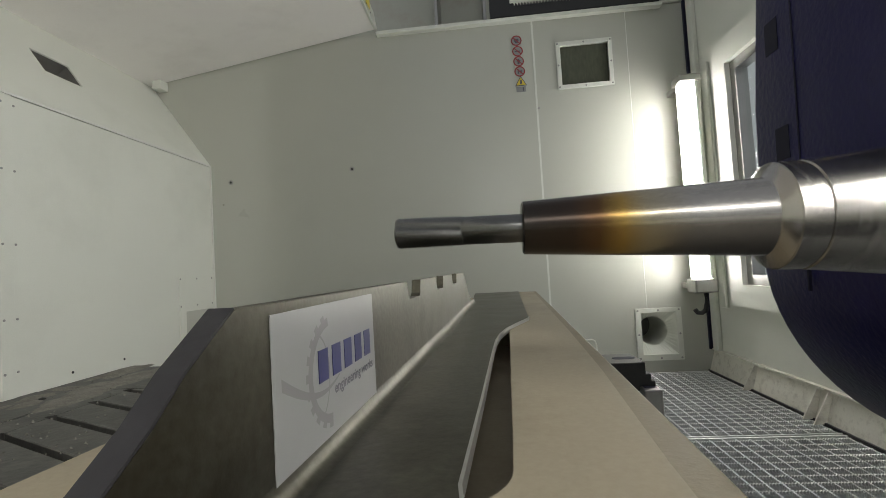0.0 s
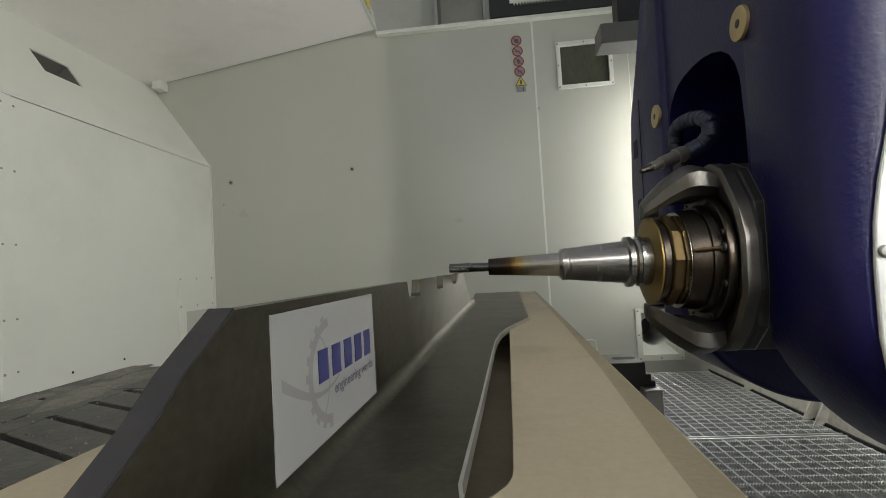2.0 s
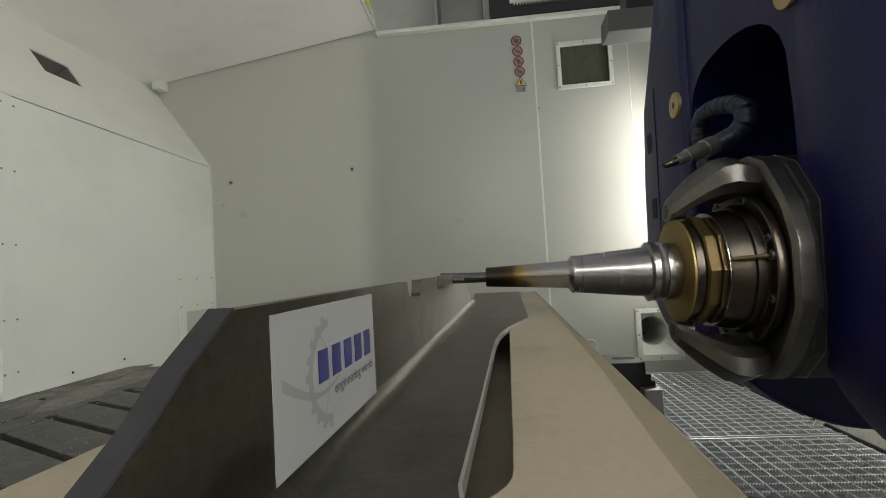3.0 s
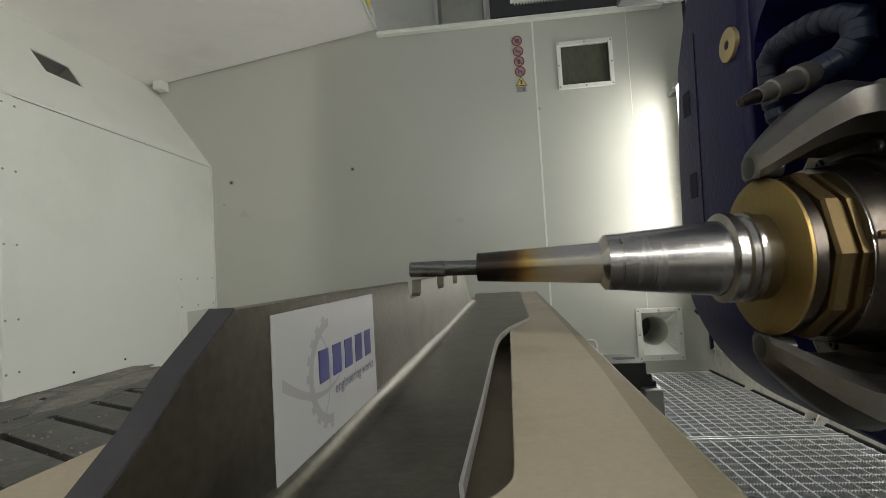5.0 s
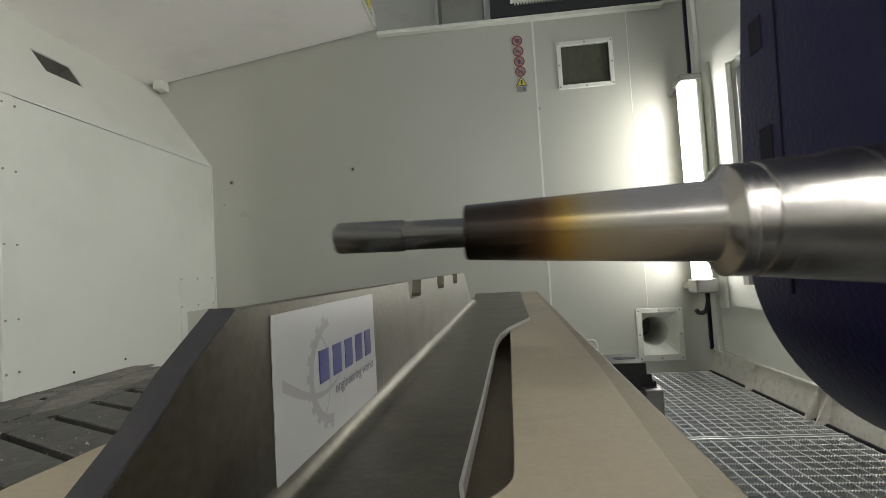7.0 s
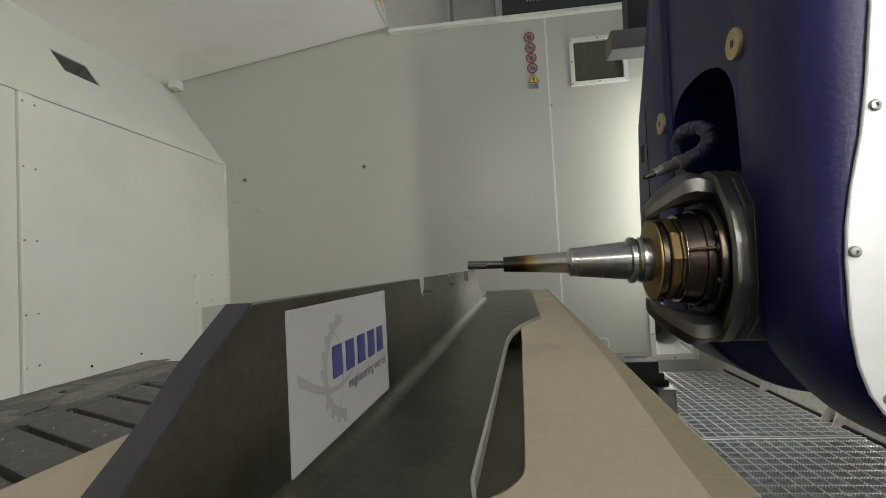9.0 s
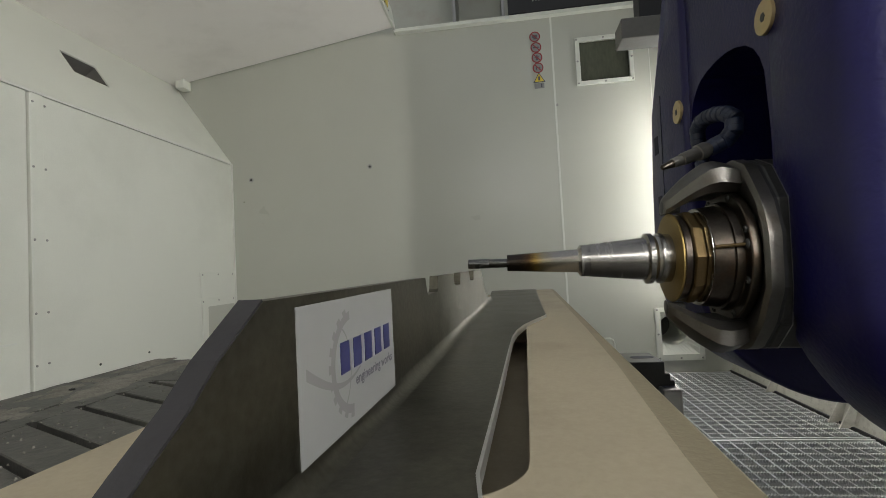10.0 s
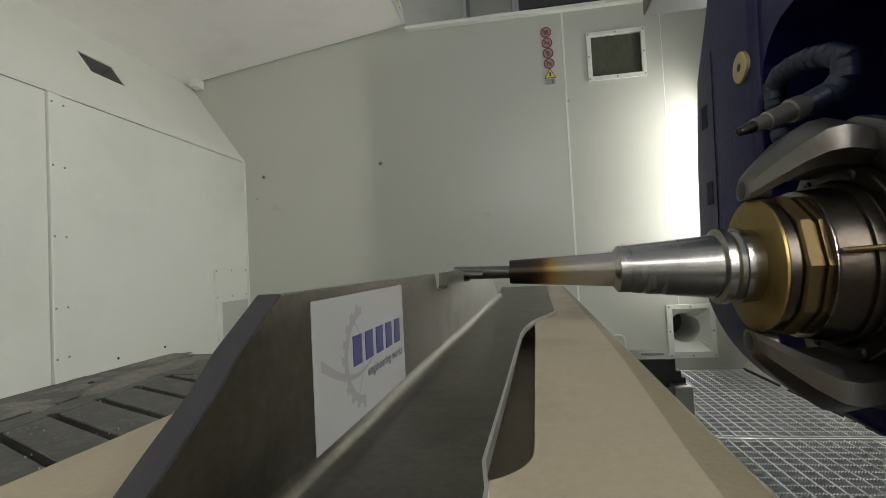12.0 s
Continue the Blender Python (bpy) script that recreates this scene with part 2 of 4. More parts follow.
def rivet(parent, x, y, z, rx=0, ry=0, r=0.006, mat=None, name="rivet"):
    """A domed fastener; its axis is the local z of the pose."""
    mat = mat or ALU
    key = (round(r, 4), mat.name)
    m = pose(x, y, z, rx, ry)
    if key not in SCREW:
        ob = part(name, lathe([(-0.001, r * 0.7), (0.0, r), (r * 0.25, r), (r * 0.5, r * 0.75), (r * 0.55, r * 0.35), (r * 0.2, r * 0.3)], 14, axis="z"), mat, parent, m=m, smooth=True)
        SCREW[key] = ob.data
        return ob
    return share(name, SCREW[key], parent, m)


# ---- the cabin ----
BACK = 2.05
LEFT = -1.258
RIGHT = 0.93
TABLE = 0.213
FRONT = -1.6


def back_wall():
    w = thing("wall_back", pose(0, BACK, 0), "pale grey-green painted sheet wall of a machine cabin", "wall", kind="structure")
    part("panel", box(-1.75, 0.264, 0, 0.04, -0.2, 1.578), WALL_SHADED, w)
    # right panel with the inspection opening and the duct hole left free
    bm = bmesh.new()
    xs, zs = [0.272, 0.381, 0.590, 0.640, 0.797, 1.0], [-0.2, 0.066, 0.258, 1.260, 1.439, 1.578]
    for i in range(5):
        for j in range(5):
            if (i, j) in ((1, 3), (3, 1)):
                continue
            prism([(xs[i], zs[j]), (xs[i + 1], zs[j]), (xs[i + 1], zs[j + 1]), (xs[i], zs[j + 1])], "y", 0, 0.04, bm=bm)
    bmesh.ops.remove_doubles(bm, verts=bm.verts, dist=1e-5)
    inner = [f for f in bm.faces if sum(1 for g in bm.faces if g is not f and set(g.verts) == set(f.verts))]
    bmesh.ops.delete(bm, geom=inner, context="FACES")
    part("panel", bm, WALL_SHADED, w)
    part("seam", box(0.264, 0.272, -0.001, 0.01, 0, 1.578), SEAL, w, "pale sealant joint")
    part("seam", box(0.6685, 0.6715, -0.0015, 0.001, 0.26, 1.578), SEAL, w)
    # bent top flange
    part("top_flange", prism([(-0.03, 1.562), (0.05, 1.562), (0.05, 1.578), (-0.03, 1.578)], "x", -0.43, 0.82, 0.002), WALL, w)
    for x, z in ((-0.579, 0.9655), (-1.159, 0.947)):
        o = part("bolt", lathe([(0, 0.011), (0.003, 0.011), (0.004, 0.009)], 20, axis="y"), ALU, w, m=pose(x, -0.004, z))
        part("bolt_head", lathe([(-0.003, 0.0035), (0.001, 0.006)], 14, axis="y"), BLACK_STEEL, o)
    part("hole_plug", lathe([(-0.002, 0.004), (0.001, 0.005)], 12, axis="y"), OLIVE, w, m=pose(-1.2, 0, 0.845))
    part("hole_plug", lathe([(-0.003, 0.005), (0.001, 0.006)], 12, axis="y"), ALU, w, m=pose(0.275, 0, 1.17))
    # smoked inspection window
    f = part("window_frame", frame_ring((0.365, 0.605, 1.244, 1.455), (0.383, 0.588, 1.262, 1.437), "y", -0.006, 0.0), WALL, w, "screwed sheet frame")
    part("pane", box(0.382, 0.589, 0.012, 0.018, 1.261, 1.438), SMOKED, w, "smoked olive pane")
    for x in (0.372, 0.485, 0.598):
        for z in (1.253, 1.350, 1.446):
            if not (x == 0.485 and z == 1.350):
                rivet(f, x, -0.006, z, 90, r=0.0042)
    # exhaust duct
    d = part("duct_frame", frame_ring((0.618, 0.806, 0.050, 0.270), (0.640, 0.785, 0.075, 0.252), "y", -0.006, 0.0), WALL, w, "screwed sheet frame")
    bm = lathe([(0.0, 0.062), (0.22, 0.062)], 40, axis="y")
    ends = [q for q in bm.faces if len(q.verts) > 4]
    bmesh.ops.delete(bm, geom=ends, context="FACES")
    part("duct_pipe", bm, WALL, d, "grey exhaust pipe", pose(0.700, 0.044, 0.168), smooth=True)
    # dark disc: the shade deep in the pipe is put into its colour
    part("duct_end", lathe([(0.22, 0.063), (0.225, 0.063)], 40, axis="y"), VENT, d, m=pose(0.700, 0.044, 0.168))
    plate = bmesh.new()
    ring_in = [plate.verts.new((0.700 + 0.062 * math.cos(2 * math.pi * i / 40), 0.045, 0.168 + 0.062 * math.sin(2 * math.pi * i / 40))) for i in range(40)]

    def square(i):
        a = 2 * math.pi * i / 40
        c, s = math.cos(a), math.sin(a)
        k = max(abs(c), abs(s))
        return plate.verts.new((0.7125 + 0.0725 * c / k, 0.0, 0.1635 + 0.0885 * s / k))
    ring_out = [square(i) for i in range(40)]
    for i in range(40):
        plate.faces.new((ring_in[i], ring_in[(i + 1) % 40], ring_out[(i + 1) % 40], ring_out[i]))
    part("duct_plate", plate, WALL, d)
    for x in (0.628, 0.712, 0.796):
        for z in (0.060, 0.16, 0.261):
            if not (x == 0.712 and z == 0.16):
                rivet(d, x, -0.006, z, 90, r=0.0042)
    return w


def safety_signs():
    """Four round prohibition stickers over a warning triangle and a small notice."""
    def no_sign(x, z, marks):
        s = thing("prohibition_sign", pose(x, BACK - 0.0015, z), "round red and white prohibition sticker on the wall", "sign", "safety stickers")
        part("sticker", lathe([(-0.0006, 0.0235), (0.001, 0.0235)], 36, axis="y"), PAPER, s)
        bm = bmesh.new()
        for i in range(36):
            a, b = 2 * math.pi * i / 36, 2 * math.pi * (i + 1) / 36
            q = [(r * math.cos(t), -0.0012, r * math.sin(t)) for r, t in ((0.0185, a), (0.0235, a), (0.0235, b), (0.0185, b))]
            bm.faces.new([bm.verts.new(p) for p in q])
        part("red_ring", bm, RED, s)
        part("red_bar", box(-0.019, 0.019, -0.0022, -0.0014, -0.002, 0.002), RED, s, m=pose(0, 0, 0, 0, 45, 0))
        bm = bmesh.new()
        for x0, x1, z0, z1 in marks:
            box(x0, x1, -0.0013, -0.0009, z0, z1, bm=bm)
        part("pictogram", bm, INK_BLACK, s)
    no_sign(0.196, 1.482, [(-0.010, 0.010, -0.004, 0.008), (-0.006, 0.006, -0.011, -0.004)])
    no_sign(0.1985, 1.434, [(-0.012, 0.012, -0.003, 0.002)])
    no_sign(0.2005, 1.388, [(-0.005, 0.003, -0.012, 0.010), (-0.010, 0.008, 0.0, 0.004)])
    no_sign(0.2025, 1.342, [(-0.009, -0.004, -0.010, 0.010), (0.003, 0.010, -0.010, 0.004)])
    t = thing("warning_sign", pose(0.2045, BACK - 0.0015, 1.297), "yellow triangular warning sticker with a black edge", "sign", "safety stickers")
    part("border", prism([(-0.026, -0.020), (0.026, -0.020), (0.0, 0.025)], "y", -0.0006, 0.001), INK_BLACK, t)
    part("yellow_field", prism([(-0.0205, -0.0168), (0.0205, -0.0168), (0.0, 0.0187)], "y", -0.0012, -0.0007), YELLOW, t)
    part("pictogram", box(-0.004, 0.004, -0.0018, -0.0013, -0.012, 0.006), INK_BLACK, t)
    n = thing("notice_sticker", pose(0.203, BACK - 0.0015, 1.262), "small white notice under the warning triangle", "sign", "safety stickers")
    part("sticker", box(-0.020, 0.022, -0.0006, 0.001, -0.012, 0.012), PAPER, n)
    part("print_mark", box(0.008, 0.013, -0.0012, -0.0007, -0.008, 0.008), INK_BLACK, n)


def left_side():
    w = thing("wall_left", pose(LEFT, 0, 0), "pale painted sheet wall with riveted vertical seams", "wall", kind="structure")
    for y0, y1 in ((FRONT, 1.0850), (1.1315, BACK)):
        part("panel", box(-0.04, 0, y0, y1, 0.0, 1.025), WALL, w)
    part("cover_strip", box(-0.04, 0.007, 1.0895, 1.127, 0.0, 1.025, 0.0015), WALL, w, "narrow strip between two panels")
    for z in (0.28, 0.42, 0.62, 0.82, 1.0):
        rivet(w, 0.0075, 1.097, z, 0, 90, r=0.0034)
        rivet(w, 0.001, 1.137, z, 0, 90, r=0.0034)
    for y in (1.3, 1.5):
        rivet(w, 0.001, y, 0.242, 0, 90, r=0.004, mat=BLACK_STEEL)
    part("head_seam", box(-0.03, 0.004, FRONT, BACK, 1.027, 1.033), SEAL, w, "folded joint above the panels")
    part("lower_seam", box(-0.01, 0.003, FRONT, 1.05, 0.345, 0.350), SEAL, w)
    part("corner_bead", box(0.0, 0.006, BACK - 0.007, BACK - 0.001, TABLE, 1.03), SEAL, w)
    # small maintenance cover beside the corner
    c = thing("maintenance_cover", pose(LEFT, 0, 0), "small screwed sheet cover with a cut-out at the cabin corner", "cover")
    part("cover_plate", box(0.0, 0.004, 1.792, 2.03, 0.410, 0.518, 0.0008), WALL, c)
    part("lower_cover", frame_ring((1.796, 2.03, 0.20, 0.404), (1.835, 2.03, 0.20, 0.372), "x", 0.0, 0.004), WALL, c)
    part("cover_pane", box(0.0005, 0.002, 1.835, 2.03, 0.20, 0.372), WALL_SHADED, c)
    for y in (1.803, 1.91, 2.02):
        for z in (0.508, 0.395):
            rivet(c, 0.004, y, z, 0, 90, r=0.0038)
    # inclined panel above it with an oblong hole
    a, b = Vector((LEFT, 0, 1.033)), Vector((-1.54, 0, 1.44))
    slope = thing("wall_left_upper", pose(LEFT, 0, 1.035, 0, -34.8, 0), "pale inclined sheet panel with an oblong opening", "wall", kind="structure")
    L = (b - a).length
    bm = bmesh.new()
    ys, zs = [FRONT, 1.345, 1.487, BACK + 0.02], [0.0, 0.200, 0.300, L + 0.03]
    for i in range(3):
        for j in range(3):
            if (i, j) != (1, 1):
                prism([(ys[i], zs[j]), (ys[i + 1], zs[j]), (ys[i + 1], zs[j + 1]), (ys[i], zs[j + 1])], "x", -0.005, 0, bm=bm)
    part("panel", bm, WALL, slope)
    # closed box behind the opening, its inner shade put into the dark colour
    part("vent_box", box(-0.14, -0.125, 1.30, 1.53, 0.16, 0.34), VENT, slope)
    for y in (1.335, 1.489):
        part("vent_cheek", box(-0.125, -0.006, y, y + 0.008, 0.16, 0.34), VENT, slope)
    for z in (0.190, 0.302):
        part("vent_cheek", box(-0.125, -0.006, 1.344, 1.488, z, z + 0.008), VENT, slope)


def upper_part():
    """The sloping ceiling and what lies over the top of the back wall."""
    ang = math.degrees(math.atan2(0.1595, 1.0926))
    c = thing("ceiling", pose(-1.5226, 0, 0.9479 + H, 0, -ang, 0), "off-white lacquered sloping ceiling sheet", "ceiling", kind="structure")
    L = math.hypot(0.1595, 1.0926)
    part("sheet", box(-0.1, L - 0.012, FRONT, BACK - 0.014, 0.0, 0.02), CEIL, c)
    part("edge_profile", box(L - 0.011, L, FRONT, BACK + 0.01, -0.004, 0.10, 0.001), WALL, c, "folded edge with screws")
    y = 0.9
    while y < 2.0:
        rivet(c, L + 0.0005, y, 0.03, 0, 90, r=0.004)
        y += 0.07
    k = thing("corner_bracket", pose(-1.475, BACK - 0.035, 1.425), "small painted bracket in the upper cabin corner", "bracket")
    part("bracket", box(-0.022, 0.022, -0.02, 0.033, -0.022, 0.022, 0.004, 2), WALL, k)
    s = thing("warning_label", pose(-0.428, 1.86, 1.64), "yellow label on the folded ceiling edge", "label")
    part("label_sheet", box(0.0, 0.0015, -0.06, 0.05, -0.025, 0.025), YELLOW, s)
    # structure behind and above the wall
    g = thing("gantry_beam", pose(0, BACK, 0), "olive-grey gantry beam with upright plates above the wall", "beam")
    part("beam_web", box(-0.9, 1.2, 0.30, 0.34, 1.45, 2.2), GANTRY, g)
    part("lower_flange", box(-0.9, 1.2, 0.06, 0.30, 1.60, 1.622), GANTRY, g)
    for x in (-0.165, 0.06):
        part("stiffener", box(x, x + 0.014, 0.05, 0.30, 1.62, 2.2), ALU, g)
    r = thing("bellows_rail", pose(0, BACK, 0), "black bellows cover with a toothed steel rack over the wall", "machine rail")
    part("rail_body", box(0.088, 0.81, -0.03, 0.045, 1.581, 1.70, 0.002), BLACK, r)
    part("rack_bar", box(0.175, 0.80, -0.036, -0.031, 1.637, 1.664), WALL, r)
    bm = bmesh.new()
    for i in range(46):
        x = 0.19 + i * 0.0132
        prism([(x, 1.638), (x + 0.0105, 1.638), (x + 0.0052, 1.624)], "y", -0.036, -0.031, bm=bm)
    tagged(part("rack_teeth", bm, WALL, r, "small steel rack teeth"), kind="stuff")
    p = thing("corner_post", pose(0, BACK, 0), "pale painted post above the cabin corner", "post")
    part("post", box(0.825, 0.99, -0.01, 0.04, 1.58, 2.1, 0.003), WALL, p)
    roof = thing("hall_ceiling", pose(0, 0, 3.6), "dim hall roof high over the open cabin", "ceiling", kind="structure")
    part("roof_sheet", box(-6, 6, 4.5, 7, 0, 0.1), OLIVE, roof)


def right_side():
    w = thing("wall_right", pose(RIGHT, 0, 0), "pale painted cabin wall with a window opening", "wall", kind="structure")
    y0, y1, z0, z1 = 0.35, 1.735, 0.37, 1.17
    bm = bmesh.new()
    ys, zs = [FRONT, -1.30, 0.06, y0, y1, BACK], [0.09, z0, z1, 2.1]
    for i in range(5):
        for j in range(3):
            if (i, j) not in ((1, 1), (3, 1)):
                prism([(ys[i], zs[j]), (ys[i + 1], zs[j]), (ys[i + 1], zs[j + 1]), (ys[i], zs[j + 1])], "x", 0, 0.05, bm=bm)
    part("panel", bm, WALL, w)
    part("corner_seal", box(-0.022, -0.004, BACK - 0.012, BACK - 0.002, 0.09, 1.9), STRIP, w, "dark blue-black sealing strip")
    part("corner_profile", box(-0.02, 0.0, BACK - 0.075, BACK - 0.03, 0.09, 1.9, 0.004), WALL, w)
    part("corner_profile", box(-0.012, 0.0, BACK - 0.15, BACK - 0.11, 0.27, 1.25, 0.004), WALL, w)
    # unseen frame added round the opening that holds the rear fill light
    rear = thing("fill_opening", pose(RIGHT, 0, 0), "added white-framed opening for the fill light, out of view", "window", kind="structure")
    part("window_frame", frame_ring((-1.38, 0.14, z0 - 0.08, z1 + 0.09), (-1.30, 0.06, z0, z1), "x", -0.03, -0.001), WALL, rear)
    win = thing("window_1", pose(RIGHT, 0, 0), "cabin window in a raised white frame", "window", kind="structure")
    part("window_frame", frame_ring((y0 - 0.09, y1 + 0.09, z0 - 0.08, z1 + 0.09), (y0, y1, z0, z1), "x", -0.03, -0.001), WALL, win)
    part("inner_frame", frame_ring((y0, y1, z0, z1), (y0 + 0.035, y1 - 0.035, z0 + 0.035, z1 - 0.035), "x", -0.012, 0.03), ALU, win, "narrow metal glazing bead")
    pane = part("pane", box(0.010, 0.016, y0 + 0.034, y1 - 0.034, z0 + 0.034, z1 - 0.034), GLASS, win)
    pane.visible_shadow = False
    sill = thing("skirting", pose(0, 0, 0), "dusty white inclined skirting plate with gussets", "skirting", kind="structure")
    for a, b in ((FRONT, 1.398), (1.402, BACK)):
        part("skirting_plate", prism([(0.905, 0.0), (0.912, 0.0), (0.938, 0.088), (0.931, 0.092)], "y", a, b), SKIRT, sill)
        part("skirting_lip", box(0.915, 0.931, a, b, 0.088, 0.094), SKIRT, sill)
    part("floor_seal", box(0.8985, 0.9048, FRONT, BACK, -0.006, 0.004), BLACK, sill, "black floor seal")
    for y in (1.74, 1.43, 1.385, 0.95):
        part("gusset", prism([(0.872, 0.0), (0.907, 0.0), (0.932, 0.088), (0.917, 0.088)], "y", y - 0.003, y + 0.003, 0.0006, 1), SKIRT, sill)


def tube_lamp(x, y, z0, z1, label, a0, a1, glowing):
    t = thing("tube_lamp", pose(x, y, 0), label, "lamp", "tube lamps")
    part("glass_tube", lathe([(z0, 0.030), (z0 + 0.002, 0.036), (z1 - 0.002, 0.036), (z1, 0.030)], 32, axis="z"), glowing, t, "glowing white tube", smooth=True)
    part("housing", prism(arc(0, 0, 0.046, a0, a1, 20) + arc(0, 0, 0.0385, a1, a0, 20), "z", z0 + 0.001, z1 - 0.001), WALL, t, "slim metal housing behind the tube", smooth=True)
    part("end_cap", box(-0.042, 0.042, -0.042, 0.042, z0 - 0.055, z0 - 0.001, 0.006, 2), ALU, t)
    part("end_cap", box(-0.042, 0.042, -0.042, 0.042, z1 + 0.001, z1 + 0.03, 0.006, 2), ALU, t)
    part("bracket", box(-0.02, 0.02, 0.03, (BACK - y - 0.001 if y > 0 else 0.05), z1 - 0.0, z1 + 0.022, 0.003), ALU, t)
    part("bracket", box(-0.02, 0.02, 0.03, (BACK - y - 0.001 if y > 0 else 0.05), z0 - 0.045, z0 - 0.02, 0.003), ALU, t)
    part("cable", tube_along([(0.01, 0, z0 - 0.05), (0.012, 0, z0 - 0.10), (0.008, 0.006, z0 - 0.125), (-0.004, 0.012, z0 - 0.136), (-0.020, 0.014, z0 - 0.134), (-0.028, 0.014, z0 - 0.122)], 0.009), BLACK, t, "black cable with a gland")
    return t


def floor_and_table():
    s = thing("sump_floor", pose(0, 0, -0.16), "dark dusty sump under the grating", "floor", kind="structure")
    part("sump_sheet", box(-2, 1.2, FRONT, BACK + 0.1, -0.02, 0.0), SUMP, s)
    t = thing("machine_table", pose(0, 0, TABLE), "dusty cast-iron machine table with T-slots", "machine table")
    part("table_body", box(LEFT, 0.245, FRONT, 1.50, -0.36, -0.022), IRON, t)
    # raised lands between slots that run obliquely across the table
    END, PITCH, HALF, FALL = -0.972, 0.1105, 0.0095, 0.465
    first, width = 1.172, 0.245 - END
    part("corner_land", prism([(END, first + HALF), (0.245, first + HALF - FALL * width), (0.245, 1.186), (END, 1.186)], "z", -0.022, 0.0, 0.002, 1), IRON, t)
    part("end_land", box(LEFT, 0.245, 1.190, 1.50, -0.022, 0.0, 0.002), IRON, t)
    part("edge_land", box(LEFT, -1.053, FRONT, 1.186, -0.022, 0.0015, 0.002), IRON, t)
    # strip into which the slots end in half rounds
    strip = [(-1.047, FRONT), (-1.047, 1.186), (END - 0.0005, 1.186)]
    for k in range(26):
        y = first - k * PITCH
        if y < FRONT + 0.05:
            break
        strip += [(END - 0.0005 - HALF * 1.5 * math.sin(radians(q)), y + HALF * math.cos(radians(q))) for q in range(0, 181, 20)]
    strip.append((END - 0.0005, FRONT))
    part("slot_end_strip", prism(strip, "z", -0.022, 0.0), IRON, t)
    land = None
    for k in range(20):
        m = pose(END, first - k * PITCH, 0)
        if land is None:
            land = part("land", prism([(0, -HALF), (width, -HALF - FALL * width), (width, HALF - PITCH - FALL * width), (0, HALF - PITCH)], "z", -0.022, 0.0, 0.002, 1), IRON, t, m=m).data
        else:
            share("land", land, t, m)
    # sheet along the slot bottoms, darker than the table
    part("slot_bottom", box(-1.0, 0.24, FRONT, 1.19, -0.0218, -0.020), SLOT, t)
    for i in range(7):
        rivet(t, -1.15, 1.1 - i * 0.3, 0.0015, r=0.008, mat=BLACK_STEEL, name="cap_screw")


def swarf():
    """Grey dust and chips heaped in low patches on the table, between the wall and the slots."""
    rnd = random.Random(4)
    bm = bmesh.new()
    for k in range(34):
        cx, cy = rnd.uniform(-1.22, -1.03), rnd.uniform(0.55, 1.48)
        rx, ry, hh = rnd.uniform(0.02, 0.055), rnd.uniform(0.03, 0.09), rnd.uniform(0.002, 0.006)
        n = 14
        mid = bm.verts.new((cx, cy, hh))
        inner, outer = [], []
        for i in range(n):
            a = 2 * math.pi * i / n
            w = rnd.uniform(0.75, 1.15)
            inner.append(bm.verts.new((max(cx + 0.6 * rx * w * math.cos(a), LEFT + 0.004), cy + 0.6 * ry * w * math.sin(a), hh * rnd.uniform(0.5, 0.95))))
            outer.append(bm.verts.new((max(cx + rx * w * math.cos(a), LEFT + 0.003), cy + ry * w * math.sin(a), 0.0002)))
        for i in range(n):
            j = (i + 1) % n
            bm.faces.new((mid, inner[i], inner[j]))
            bm.faces.new((inner[i], outer[i], outer[j], inner[j]))
    for k in range(420):
        x, y = rnd.uniform(-1.24, -0.45), rnd.uniform(0.35, 1.48)
        q = rnd.uniform(0.0012, 0.0032)
        bmesh.ops.create_cone(bm, cap_ends=True, segments=4, radius1=q, radius2=q * 0.4, depth=q * 1.2, matrix=pose(x, y, q * 0.6, 0, 0, rnd.uniform(0, 90)))
    ob = part("swarf_dust", bm, DUST, None, "", pose(0, 0, TABLE), smooth=True)
    tagged(ob, "grey milling dust and chips strewn on the table", "dust", "", "stuff")


def clamps():
    b = thing("clamp_block", pose(0.285, 1.05, TABLE), "black stepped clamp block with an oblong slot", "clamp")
    part("block_body", prism([(-0.045, 0.0), (0.048, 0.0), (0.048, 0.02), (0.040, 0.02), (0.040, 0.034), (0.030, 0.034), (0.030, 0.058), (-0.045, 0.058)], "y", -0.05, 0.05, 0.0015, 1), BLACK_STEEL, b)
    # flat patch on top with the slot's shade in its colour
    bm = prism(arc(-0.012, 0, 0.012, 90, 270, 8) + arc(0.012, 0, 0.012, -90, 90, 8), "z", 0.0582, 0.0588)
    part("slot_shade", bm, RECESS_SHADE, b)
    c = thing("steel_block", pose(0.33, 1.0, 0), "light steel block with a slot standing on the grating", "block")
    part("block_body", box(-0.030, 0.006, -0.03, 0.06, 0.0, 0.222, 0.003, 2), ALU, c)
    # this slot's shade is a dark patch too
    part("slot_shade", box(-0.024, 0.000, -0.012, 0.04, 0.2222, 0.2226), RECESS_SHADE, c)
    h = thing("wire_hook", pose(0.243, 1.2, TABLE), "bent white wire hook behind the board", "hook")
    part("wire", tube_along([(-0.03, 0, 0.0), (-0.03, 0, 0.07), (-0.024, 0, 0.076), (0.010, 0, 0.076), (0.017, 0, 0.072), (0.02, 0, 0.062), (0.021, 0, 0.0)], 0.0022, 8), WALL, h)


